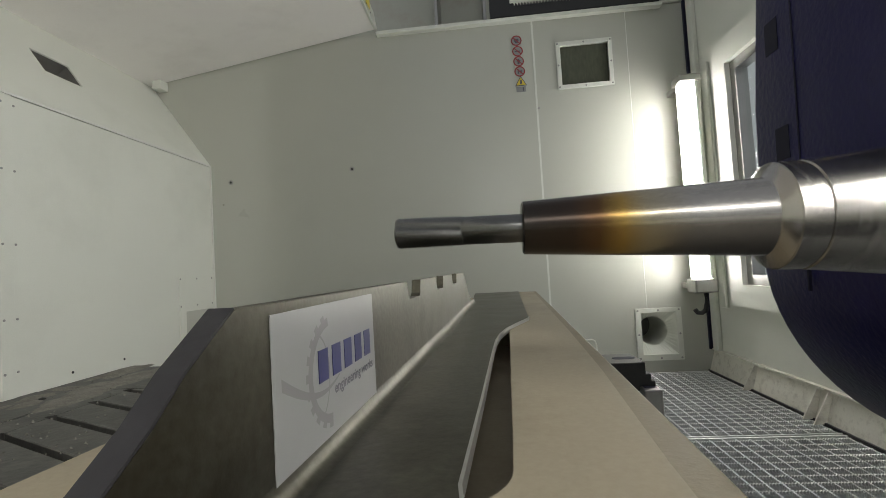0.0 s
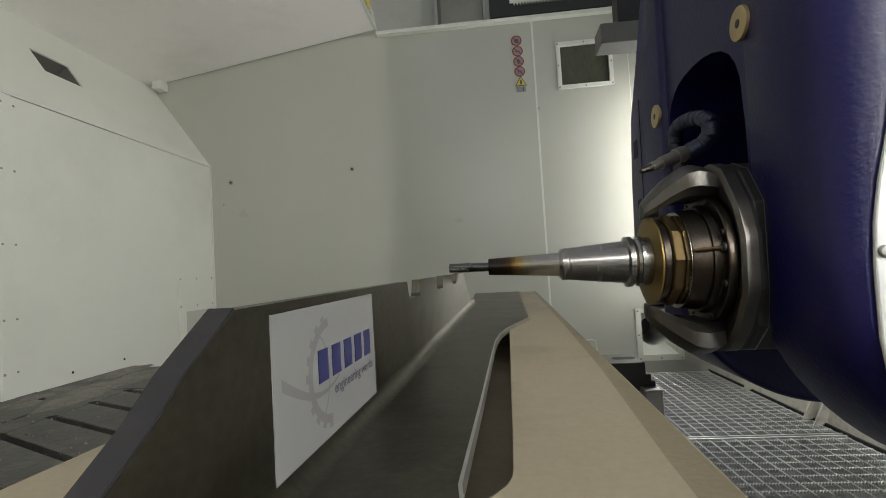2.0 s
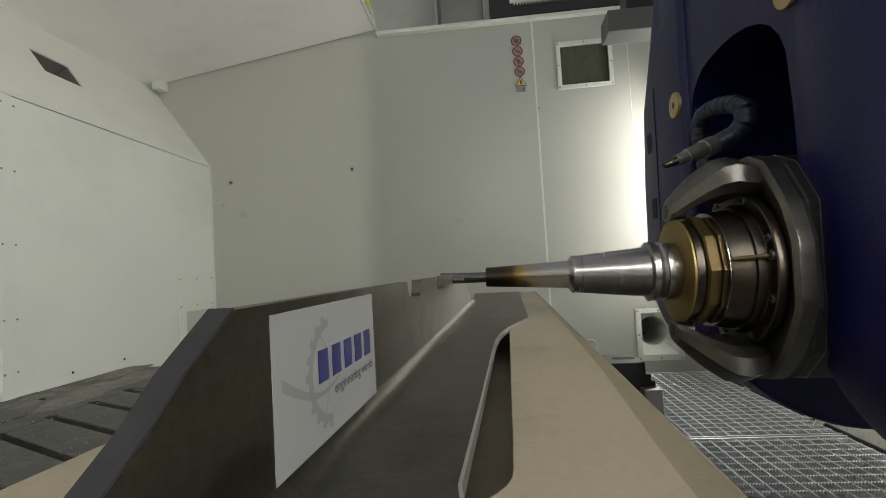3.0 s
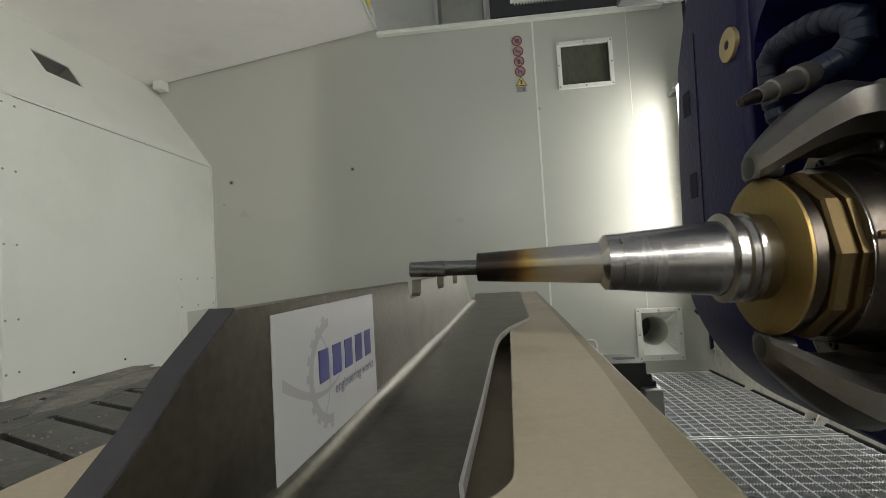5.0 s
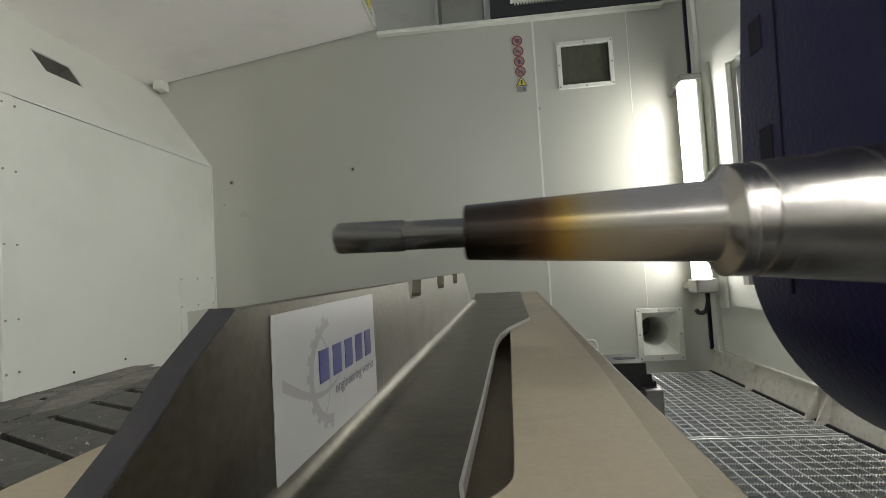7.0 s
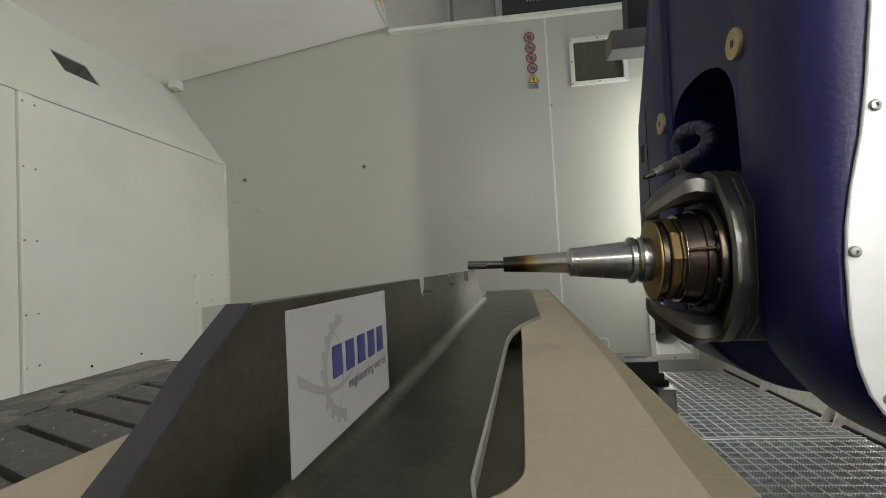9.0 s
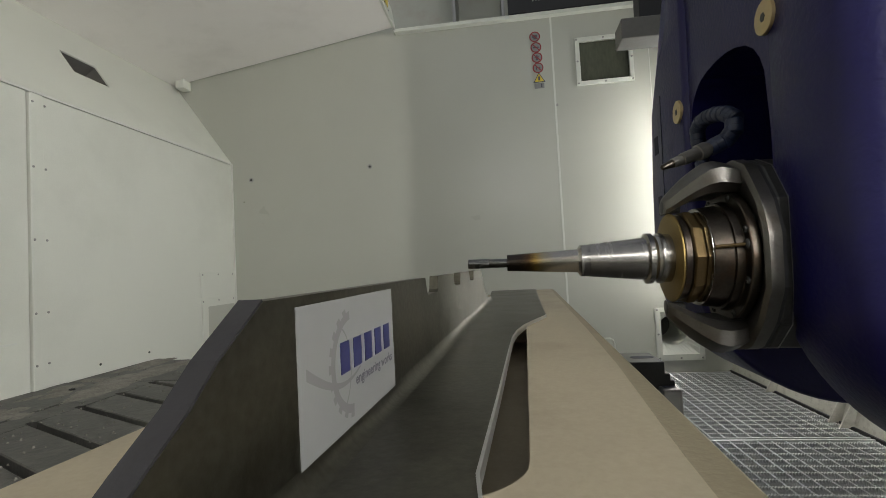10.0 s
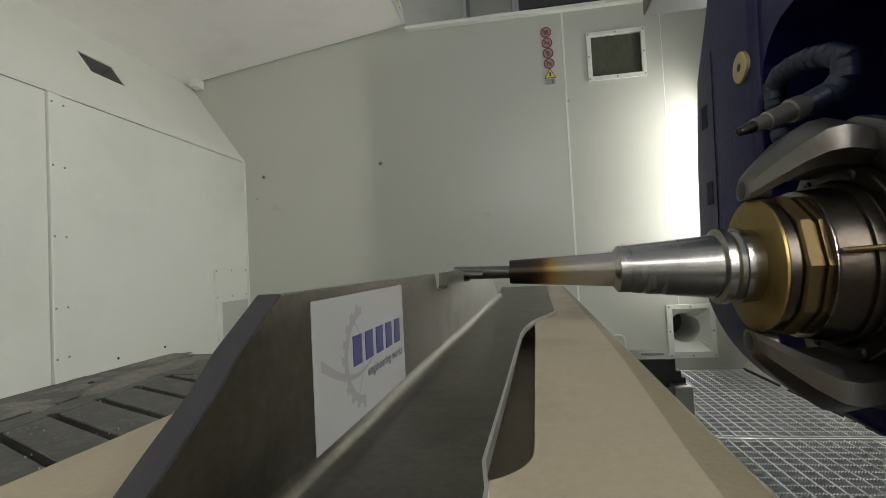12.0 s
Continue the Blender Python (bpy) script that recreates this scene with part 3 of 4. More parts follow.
def serrated_bar(length, thick, deep, tooth, step):
    """A flat bar along y with a saw-toothed top edge."""
    n = int(length / step)
    vs, fs = [], []
    for i in range(n + 1):
        y = -length / 2 + length * i / n
        top = -0.0005 if i % 2 else -0.0005 - tooth
        w = thick / 2 * (1.35 if i % 2 else 0.8)
        vs += [(-w, y, top), (w, y, top), (thick / 2, y, -deep), (-thick / 2, y, -deep)]
        if i:
            o, p = 4 * i, 4 * i - 4
            fs += [(p, p + 1, o + 1, o), (p + 1, p + 2, o + 2, o + 1), (p + 3, p, o, o + 3)]
    me = bpy.data.meshes.new("bar")
    me.from_pydata(vs, [], fs)
    me.materials.append(ZINC)
    return me


def grating():
    """Galvanised serrated grating in two mats, every bar a piece of its own."""
    pitch = 0.0335
    cross = serrated_bar(0.646, 0.0042, 0.009, 0.0030, 0.0032)
    for a, b in ((1.315, BACK - 0.006), (-0.2, 1.305)):
        g = thing("floor_grating", pose(0, 0, 0), "galvanised steel floor grating with square meshes", "grating", "grating mats", "structure")
        part("rim", box(0.25, 0.898, b - 0.006, b, -0.03, 0.0), ZINC, g)
        part("rim", box(0.25, 0.898, a, a + 0.004, -0.03, 0.0), ZINC, g)
        bearing = serrated_bar(b - a - 0.012, 0.0032, 0.030, 0.0030, 0.0032)
        x = 0.89
        while x > 0.25:
            share("bearing_bar", bearing, g, pose(x, (a + b) / 2 - 0.001, 0))
            x -= pitch
        y = b - pitch * 0.6
        while y > a + 0.008:
            share("cross_bar", cross, g, pose(0.574, y, 0, 0, 0, 90))
            y -= pitch


def enclosure_behind():
    w = thing("wall_front", pose(0, FRONT, 0), "pale painted cabin wall behind the camera", "wall", kind="structure")
    bm = bmesh.new()
    xs, zs = [-1.8, -0.12, 0.85, 1.0], [-0.2, 0.42, 1.62, 1.75]
    for i in range(3):
        for j in range(3):
            if (i, j) != (1, 1):
                prism([(xs[i], zs[j]), (xs[i + 1], zs[j]), (xs[i + 1], zs[j + 1]), (xs[i], zs[j + 1])], "y", -0.04, 0.0, bm=bm)
    part("panel", bm, WALL, w)
    d = thing("door_1", pose(0, FRONT, 0), "glazed cabin door in a white frame", "door", kind="structure")
    part("door_frame", frame_ring((-0.12, 0.85, 0.42, 1.62), (-0.08, 0.81, 0.46, 1.58), "y", -0.03, 0.012), WALL, d)


# ---- fixture, part and sticker; their own frame lies at lens height, turned by SKEW ----
BED = pose(0, 0, H, 0, 0, SKEW)
TOPZ, FOLD = -0.0062, -0.0545
WEB = -0.0594


def fixture_board():
    f = thing("fixture_board", BED, "beige tooling board fixture with a milled pocket", "fixture")
    base = TABLE - H
    part("board_base", box(-0.185, 0.0525, -0.12, 1.0, base + 0.001, -0.086), MDF, f)
    part("board_left", box(-0.177, WEB - 0.008, -0.12, 1.0, -0.0858, -0.066, 0.002), MDF, f)
    # raised pad with the pocket's rounded near end and a chamfer along its outer edge
    outline = [(-0.0545, -0.12), (0.0395, -0.12), (0.0415, 0.14), (0.0455, 0.26), (0.0470, 0.41), (0.0470, 1.0), (-0.055, 1.0), (-0.055, 0.52), (-0.004, 0.50)]
    outline += [(-0.0032, 0.42), (-0.0024, 0.152)] + arc(-0.0264, 0.136, 0.024, 0, -90, 8) + [(-0.0545, 0.112)]
    part("board_pad", prism(outline, "z", -0.0858, -0.0585), MDF, f)
    part("edge_strip", prism([(0.0397, -0.12), (0.0525, -0.12), (0.0525, 1.0), (0.0472, 1.0), (0.0472, 0.41), (0.0457, 0.26), (0.0417, 0.14)], "z", -0.0858, -0.0588), MDF_EDGE, f, "darker oily strip along the board's edge")
    part("edge_band", prism([(0.0525, -0.0858), (0.060, -0.0858), (0.060, -0.0665), (0.0527, -0.0590)], "y", -0.12, 1.0), MDF_EDGE, f)
    return f


def web_outline():
    """Side view of the web (along, up): an oblique near end, three shallow notches in its top, a tapered far end."""
    pts = [(0.013, -0.064), (0.0592, -0.0305), (0.0695, -0.0236), (0.0775, -0.0167), (0.0935, TOPZ)]
    for c in (0.286, 0.394, 0.500):
        hw = 0.0205
        pts += [(c - hw, TOPZ), (c - hw + 0.003, TOPZ - 0.0085), (c - hw + 0.006, TOPZ - 0.0105), (c + hw - 0.006, TOPZ - 0.0105), (c + hw - 0.003, TOPZ - 0.0085), (c + hw, TOPZ)]
    pts += [(0.600, TOPZ), (0.612, TOPZ - 0.004), (0.655, -0.035), (0.70, -0.049), (0.745, -0.0560)]
    pts += [(0.745, -0.062)]
    return pts


def workpiece():
    w = thing("workpiece", BED, "dull grey steel angle profile with notches milled along its edge", "workpiece")
    bm = prism(web_outline(), "x", WEB - 0.0060, WEB)
    part("web", bm, PART, w, "upright web with three milled notches")
    # thin cap on the oblique end, much darker than the web
    end = web_outline()[:5]
    part("end_face", prism(end + [(y - 0.0004, z + 0.0005) for y, z in end[::-1]], "x", WEB - 0.0060, WEB - 0.0001), SCALE, w, "dark end face")
    # flange: narrow near the camera, widening in an S-curve
    far = [(-0.0125, 0.03), (-0.0135, 0.105), (-0.0160, 0.121), (-0.0149, 0.20), (-0.0140, 0.31), (-0.0133, 0.352), (-0.0108, 0.385), (-0.0050, 0.420), (0.0030, 0.448), (0.0100, 0.470), (0.0160, 0.490), (0.0172, 0.500), (0.0166, 0.60), (0.0166, 0.985)]
    outline = [(WEB - 0.004, 0.03)] + far + [(-0.075, 0.985), (WEB - 0.004, 0.76)]
    fl = part("flange", prism(outline, "z", -0.0600, -0.0560), PART, w)
    bm = bmesh.new()
    for (x0, y0), (x1, y1) in zip(far[:11], far[1:12]):
        prism([(x0 - 0.0006, y0), (x0 + 0.0005, y0), (x1 + 0.0005, y1), (x1 - 0.0006, y1)], "z", -0.0604, -0.0556, bm=bm)
    part("cut_edge", bm, EDGE, fl, "bright thick cut edge")
    fil = [(WEB, -0.0560)] + [(WEB + 0.0001, -0.050)] + [(WEB + 0.0062 - 0.0061 * math.cos(radians(a)), -0.050 - 0.0061 * math.sin(radians(a))) for a in (15, 30, 45, 60, 75, 90)]
    part("bend", prism(fil, "y", 0.040, 0.742), PART, w, smooth=True)
    return w


def web_sticker():
    s = thing("printed_sticker", BED, "glossy white printed sticker with a navy mark on the web", "sticker")
    x = WEB + 0.0001
    part("sheet", prism([(0.1075, -0.0507), (0.1930, -0.0507), (0.1930, -0.0088), (0.1075, -0.0090)], "x", x, x + 0.00025), PAPER, s)
    up = Matrix(((0, 0, 1, 0), (1, 0, 0, 0), (0, 1, 0, 0), (0, 0, 0, 1)))
    block = None
    for i in range(5):
        m = pose(x + 0.0004, 0.1345 + i * 0.01108, -0.0326)
        if block is None:
            bm = prism([(0, 0), (0.0074, 0), (0.0074, 0.0099), (0, 0.0099)], "x", 0, 0.0002)
            block = part("printed_block", bm, INK, s, "navy blue printed shape", m).data
        else:
            share("printed_block", block, s, m)
    me = text_mesh("engineering works", 0.0050)
    me.materials.append(INK_BLACK)
    xs = [v.co.x for v in me.vertices]
    k = 0.042 / (max(xs) - min(xs))
    o = new("small_lettering", me)
    o.parent = s
    o.matrix_basis = pose(x + 0.0005, 0.1465, -0.0385) @ up @ Matrix.Diagonal((k, 1.0, 1, 1))
    # faint printed gear emblem
    bm = bmesh.new()
    cy, cz = 0.1455, -0.0300
    for i in range(40):
        a0, a1 = radians(98 + i * 4.2), radians(98 + (i + 1) * 4.2)
        tooth = 0.0198 if (i // 2) % 2 else 0.0182
        bm.faces.new([bm.verts.new((x + 0.0004, cy + r * math.cos(a), cz + r * 0.92 * math.sin(a))) for r, a in ((0.0152, a0), (tooth, a0), (tooth, a1), (0.0152, a1))])
    for i in range(24):
        u0, u1 = i / 24, (i + 1) / 24
        bm.faces.new([bm.verts.new((x + 0.00045, 0.1115 + 0.040 * u, -0.0275 - 0.0085 * math.sin(2.4 * u) + d * (1.2 - u))) for u, d in ((u0, -0.0012), (u1, -0.0012), (u1, 0.0016), (u0, 0.0016))])
    for i in range(18):
        a0, a1 = radians(-60 + i * 8), radians(-60 + (i + 1) * 8)
        bm.faces.new([bm.verts.new((x + 0.0004, 0.132 + r * math.cos(a), -0.031 + r * 1.25 * math.sin(a))) for r, a in ((0.0107, a0), (0.0113, a0), (0.0113, a1), (0.0107, a1))])
    part("emblem", bm, INK_GREY, s, "faint grey gear emblem")


# ---- the milling head; its origin is the centre of the holder's front face, x runs back along the tool ----
def milling_head():
    h = thing("milling_head", pose(0, 0.65, H, 0, 0, SKEW), "blue five-axis milling head with a horizontal spindle", "milling head")
    tool = part("tool_holder", lathe([(0.0, 0.0070), (0.0, 0.0097), (0.0006, 0.0104), (0.0866, 0.0145), (0.0870, 0.0147), (0.0903, 0.0193)], 64), TINTED, h, "heat-tinted steel shrink-fit holder", smooth=True)
    part("holder_body", lathe([(0.0903, 0.0193), (0.0907, 0.0197), (0.0985, 0.0199), (0.0988, 0.0194), (0.0998, 0.0194), (0.1002, 0.0200), (0.1600, 0.0256), (0.1655, 0.0259), (0.1664, 0.0285), (0.1674, 0.0309), (0.1730, 0.0309), (0.1738, 0.0288), (0.1770, 0.0278), (0.1802, 0.0288), (0.1808, 0.0307), (0.1850, 0.0307), (0.1855, 0.0293), (0.1937, 0.0293), (0.1940, 0.0270)], 64), STEEL, tool, "ground steel body with a gripper groove", smooth=True)
    ring = bmesh.new()
    for k in range(14):
        a0, a1 = 2 * math.pi * k / 14, 2 * math.pi * (k + 1) / 14
        quad = []
        for rr, aa in ((0.0024, a0), (0.0032, a0), (0.0032, a1), (0.0024, a1)):
            u, v = 0.1080 + 0.6 * rr * math.cos(aa), rr * math.sin(aa) / 0.0208
            quad.append(ring.verts.new((u, -0.0210 * math.cos(v), 0.0210 * math.sin(v))))
        ring.faces.new(quad)
    part("etched_mark", ring, ALU, tool, "pale etched ring mark")
    part("end_mill", lathe([(-0.0240, 0.0054), (-0.0235, 0.0056), (0.002, 0.0056)], 32), SHANK, tool, "solid carbide end mill", smooth=True)
    bm = bmesh.new()
    n, rings = 24, []
    for i in range(31):
        s = -0.0500 + 0.0268 * i / 30
        tw = i * radians(0.9)
        ring = []
        for k in range(n):
            a = 2 * math.pi * k / n
            r = 0.0061 if (k % 6) in (0, 1, 2) else (0.0051 if (k % 6) == 4 else 0.0057)
            if i == 0:
                r -= 0.0004
            ring.append(bm.verts.new((s, r * math.cos(a + tw), r * math.sin(a + tw))))
        rings.append(ring)
    for p, q in zip(rings, rings[1:]):
        for k in range(n):
            bm.faces.new((p[k], p[(k + 1) % n], q[(k + 1) % n], q[k]))
    bm.faces.new(rings[0])
    bm.faces.new(rings[-1])
    part("fluted_length", bm, SHANK, tool, "fluted cutting length")

    ax = 0.0
    at_axis = pose(0, ax, 0)
    nose = part("spindle_nose", lathe([(0.1940, 0.0243), (0.1940, 0.0512), (0.1947, 0.0530), (0.1966, 0.0530), (0.1971, 0.0468), (0.2030, 0.0468)], 64), GOLD, h, "gold-coated spindle disc", at_axis, smooth=True)
    part("dark_gap", lathe([(0.1980, 0.0430), (0.1985, 0.0505), (0.2050, 0.0505), (0.2055, 0.0430)], 64), SPIN, nose, smooth=True)
    part("bronze_ring", lathe([(0.2056, 0.0440), (0.2062, 0.0540), (0.2078, 0.0560), (0.2150, 0.0555), (0.2160, 0.0520), (0.2190, 0.0520), (0.2195, 0.0550), (0.2230, 0.0550)], 10), BRASS, nose, "oily bronze nut with flat faces")
    part("spindle_shell", lathe([(0.2236, 0.0500), (0.2242, 0.0572), (0.2250, 0.0580), (0.2440, 0.0600), (0.2445, 0.0630), (0.2520, 0.0640), (0.2540, 0.0680), (0.2570, 0.0690), (0.2745, 0.0690)], 64), SPIN, nose, "dark oil-stained spindle housing", smooth=True)
    part("bright_line", lathe([(0.2231, 0.0540), (0.2233, 0.0577), (0.2239, 0.0577), (0.2241, 0.0540)], 64), STEEL, nose, smooth=True)
    part("housing_step", lathe([(0.2525, 0.0600), (0.2530, 0.0755), (0.2542, 0.0765), (0.2612, 0.0765)], 64), SPIN, nose, "dark stepped housing", smooth=True)
    part("coolant_pipe", tube_along([(0.2240, -0.0605, 0.010), (0.2540, -0.0680, 0.012)], 0.0021, 10), BRASS, nose, smooth=True)
    rivet(nose, 0.2530, -0.0680, 0.012, 0, -90, r=0.0055, mat=BLACK_STEEL, name="pipe_fitting")
    for k in range(8):
        a = radians(22 + 45 * k)
        rivet(nose, 0.2530, 0.0705 * math.cos(a), 0.0705 * math.sin(a), 0, -90, r=0.0042, mat=BLACK_STEEL, name="socket_screw")
    # octagonal flange ring with its two claws
    octo = [(0.086, 0.026), (0.066, 0.070), (0.032, 0.106), (-0.012, 0.113), (-0.044, 0.100), (-0.074, 0.060), (-0.087, 0.024), (-0.087, -0.034), (-0.066, -0.074), (-0.036, -0.104), (0.012, -0.113), (0.066, -0.078), (0.086, -0.030)]
    bm = bmesh.new()
    n = 48

    def rim(a):
        d = Vector((math.cos(a), math.sin(a)))
        best = 1.0
        for (u0, v0), (u1, v1) in zip(octo, octo[1:] + octo[:1]):
            e = Vector((u1 - u0, v1 - v0))
            den = d.x * e.y - d.y * e.x
            if abs(den) > 1e-9:
                r = (u0 * e.y - v0 * e.x) / den
                k = (u0 * d.y - v0 * d.x) / den
                if r > 0 and -1e-6 <= k <= 1 + 1e-6:
                    best = min(best, r)
        return best
    rows = []
    for x, f in ((0.2645, 0.0), (0.2615, 0.94), (0.2645, 1.0), (0.2765, 1.0), (0.2765, 0.0)):
        ring = []
        for i in range(n):
            a = 2 * math.pi * i / n + 0.01
            r = 0.0740 if f == 0 else rim(a) * f
            ring.append(bm.verts.new((x, r * math.cos(a), r * math.sin(a))))
        rows.append(ring)
    for p, q in zip(rows, rows[1:]):
        for i in range(n):
            bm.faces.new((p[i], p[(i + 1) % n], q[(i + 1) % n], q[i]))
    plate = part("flange_plate", bm, CLAW, h, "satin aluminium flange ring with two claws", at_axis, smooth=True)
    part("dark_joint", prism([(u * 0.985, v * 0.985) for u, v in octo], "x", 0.2768, 0.2805), BLACK, plate)
    part("rear_block", prism([(max(u, -0.072), v * 0.985) for u, v in octo], "x", 0.2805, 0.335, 0.003, 2), BLACK_STEEL, plate, "dark metal rear block")
    part("bright_line", prism([(max(u, -0.072) * 1.006, v * 0.990) for u, v in octo], "x", 0.2915, 0.2925), ALU, plate)
    for s in (1, -1):
        bm = bmesh.new()
        # a curved arm: stations along x with its middle height, half thickness and half width
        secs = [(0.1880, 0.0605, 0.0080, 0.0095), (0.1895, 0.0618, 0.0100, 0.0120), (0.1960, 0.0668, 0.0122, 0.0160), (0.2060, 0.0745, 0.0145, 0.0230), (0.2180, 0.0830, 0.0168, 0.0310), (0.2300, 0.0895, 0.0190, 0.0390), (0.2420, 0.0915, 0.0195, 0.0400), (0.2540, 0.0895, 0.0185, 0.0390), (0.2640, 0.0870, 0.0165, 0.0360)]
        # chamfered rectangular sections
        ring = [(1.0, 0.45), (0.55, 1.0), (-0.35, 1.0), (-1.0, 0.30), (-1.0, -0.55), (-0.70, -1.0), (0.70, -1.0), (1.0, -0.60)]
        n = len(ring)
        loops = []
        for x, zc, th, w in secs:
            loops.append([bm.verts.new((x, w * u - 0.004, (zc + th * v - 0.05 * w * u) * s)) for u, v in ring])
        for p, q in zip(loops, loops[1:]):
            for k in range(n):
                bm.faces.new((p[k], p[(k + 1) % n], q[(k + 1) % n], q[k]))
        bm.faces.new(loops[0])
        bm.faces.new(loops[-1])
        part("claw", bm, CLAW, plate, "machined aluminium claw", smooth=True)
        part("claw_pin", lathe([(0.1865, 0.006), (0.1870, 0.0076), (0.2060, 0.0076)], 24), BLACK_STEEL, plate, m=pose(0.001, -0.004, 0.0605 * s), smooth=True)
    # solid dark discs for bolt holes, the holes' shade put into their colour
    for y, z in ((-0.060, 0.042), (-0.062, -0.036), (0.062, 0.04), (0.062, -0.04)):
        part("bolt_hole", lathe([(-0.0012, 0.0048), (0.004, 0.0052)], 20), DARK, plate, m=pose(0.2640, y * 0.94, z * 0.94))
    part("spindle_carrier", lathe([(0.312, 0.085), (0.318, 0.098), (0.60, 0.098)], 48), BLACK_STEEL, h, "dark spindle carrier inside the fork", pose(0, 0.086, 0), smooth=True)

    # fork: two arms with round lower ends joined by a bridge with an arched opening
    X0, XF, CX, R, TOP = 0.292, 0.284, 0.512, 0.228, 0.90
    Y0, Y1, Y2, Y3 = -0.170, -0.046, 0.183, 0.385

    def fork_side(front, drop, levels):
        low = arc(CX, 0.0, R - drop, 180, 270, 18)[1:]
        return [(front(z), z) for z in levels] + [(max(u, front(0.0)), v) for u, v in low] + [(0.85, -R + drop)] + [(0.85, z) for z in levels[::-1]]
    levels = [TOP, 0.60, 0.46, 0.39, 0.36, 0.28, 0.15, 0.0]
    bm = prism(fork_side(lambda z: XF, 0.0, levels), "y", Y2, Y3)
    for v in bm.verts:
        if v.co.y > Y3 - 0.001:
            z = v.co.z
            v.co.y -= 0.150 if z > 0.44 else (0.135 if z > 0.38 else (0.062 if z > 0.35 else (0.018 if z > 0.2 else (0.004 if z > 0.1 else 0.0))))
    fork = part("fork_arm", soften(bm, 0.010, 3), BLUE, h, "blue textured fork arm with pockets", smooth=True)
    # the other arm: its edge beside the cover is rounded off, more so towards the top
    bm = bmesh.new()
    loops = []
    for y, inset in ((Y1, 0.004), (Y1 - 0.002, 0.001), (Y1 - 0.006, 0.0), (-0.100, 0.0), (-0.128, 0.0010), (-0.145, 0.0035), (-0.157, 0.0085), (-0.164, 0.0145), (Y0, 0.0230)):
        prof = fork_side(lambda z: X0 + inset * (1 + 1.7 * min(max((z - 0.03) / 0.2, 0), 1)), inset, levels)
        loops.append([bm.verts.new((u, y, v)) for u, v in prof])
    k = len(loops[0])
    for p, q in zip(loops, loops[1:]):
        for i in range(k):
            bm.faces.new((p[i], p[(i + 1) % k], q[(i + 1) % k], q[i]))
    bm.faces.new(loops[0])
    bm.faces.new(loops[-1])
    near = part("fork_arm", bm, BLUE, h, "blue textured fork arm beside the side cover", smooth=True)
    arch = [(-0.047, 0.06), (-0.045, 0.142), (-0.039, 0.205), (-0.031, 0.224), (-0.018, 0.240), (0.0, 0.252), (0.025, 0.261), (0.050, 0.266), (0.078, 0.268), (0.110, 0.267), (0.135, 0.263), (0.152, 0.255), (0.166, 0.243), (0.176, 0.226), (0.182, 0.190), (0.184, 0.120), (0.184, 0.06)]
    outline = [(-0.060, TOP), (-0.060, 0.06)] + arch + [(0.195, 0.06), (0.195, TOP)]
    part("bridge", prism(outline, "x", X0 + 0.0006, 0.85), BLUE, h, "blue bridge with an arched opening")
    part("recess_back", box(0.45, 0.47, Y1 + 0.001, Y2 - 0.001, -0.12, 0.30), BLUE, h)
    for arm, y, z in ((fork, 0.2080, 0.2390), (near, -0.0500, 0.2600)):
        q = part("plug", lathe([(-0.004, 0.0165), (-0.0035, 0.0185), (0.002, 0.019)], 32), PLUG, arm, "brass-coloured screw plug", pose(XF if arm is fork else X0, y, z), smooth=True)
        part("plug_hole", lathe([(-0.0046, 0.004), (-0.0041, 0.0055), (-0.003, 0.0055)], 6), BLACK_STEEL, q)
    # thin dark boxes paint the shade inside two pockets and a groove
    for y, z in ((0.326, 0.083), (0.334, 0.198)):
        part("pocket", box(XF - 0.0006, XF + 0.002, y - 0.010, y + 0.012, z, z + 0.034), RECESS_SHADE, fork, "flat patch in a pocket's shade colour")
    part("groove", box(XF - 0.0008, XF + 0.002, 0.300, 0.302, -0.05, 0.30), RECESS_SHADE, fork)
    edge = [(0.372, 0.80), (0.362, 0.34), (0.354, 0.24), (0.346, 0.165), (0.338, 0.110), (0.327, 0.062), (0.321, 0.025), (0.319, -0.010), (0.3195, -0.070), (0.324, -0.105), (0.332, -0.131), (0.346, -0.153), (0.370, -0.175), (0.42, -0.195), (0.80, -0.195), (0.80, 0.80)]
    cover = part("side_cover", prism(edge, "y", Y0 - 0.005, Y0 - 0.0005, 0.001, 1), COVER, h, "bright brushed aluminium side cover")
    for x, z in ((0.350, 0.136), (0.3255, 0.001), (0.3460, -0.134)):
        rivet(cover, x, Y0 - 0.0055, z, 90, r=0.0055)
    # jointed coolant hose with its nozzle
    tip, neck = Vector((0.1985, 0.024, 0.1145)), Vector((0.269, 0.0452, 0.1422))
    d = neck - tip
    hose_pts = [tuple(neck), (0.2837, 0.0423, 0.1494), (0.2911, 0.0363, 0.1602), (0.2929, 0.0393, 0.1764), (0.2911, 0.0559, 0.1872), (0.2892, 0.083, 0.1953), (0.2883, 0.1101, 0.1989), (0.2874, 0.1297, 0.198), (0.2874, 0.1432, 0.1899), (0.2892, 0.1462, 0.1728), (0.2911, 0.1462, 0.1512), (0.2948, 0.1432, 0.1242), (0.3003, 0.1372, 0.099)]
    hose = part("coolant_hose", tube_along(hose_pts, 0.0078, 12), HOSE, h, "dark blue jointed coolant hose", smooth=True)
    bead = None
    for i in range(25):
        u = i / 24 * (len(hose_pts) - 1)
        k = min(int(u), len(hose_pts) - 2)
        p = Vector(hose_pts[k]).lerp(Vector(hose_pts[k + 1]), u - k)
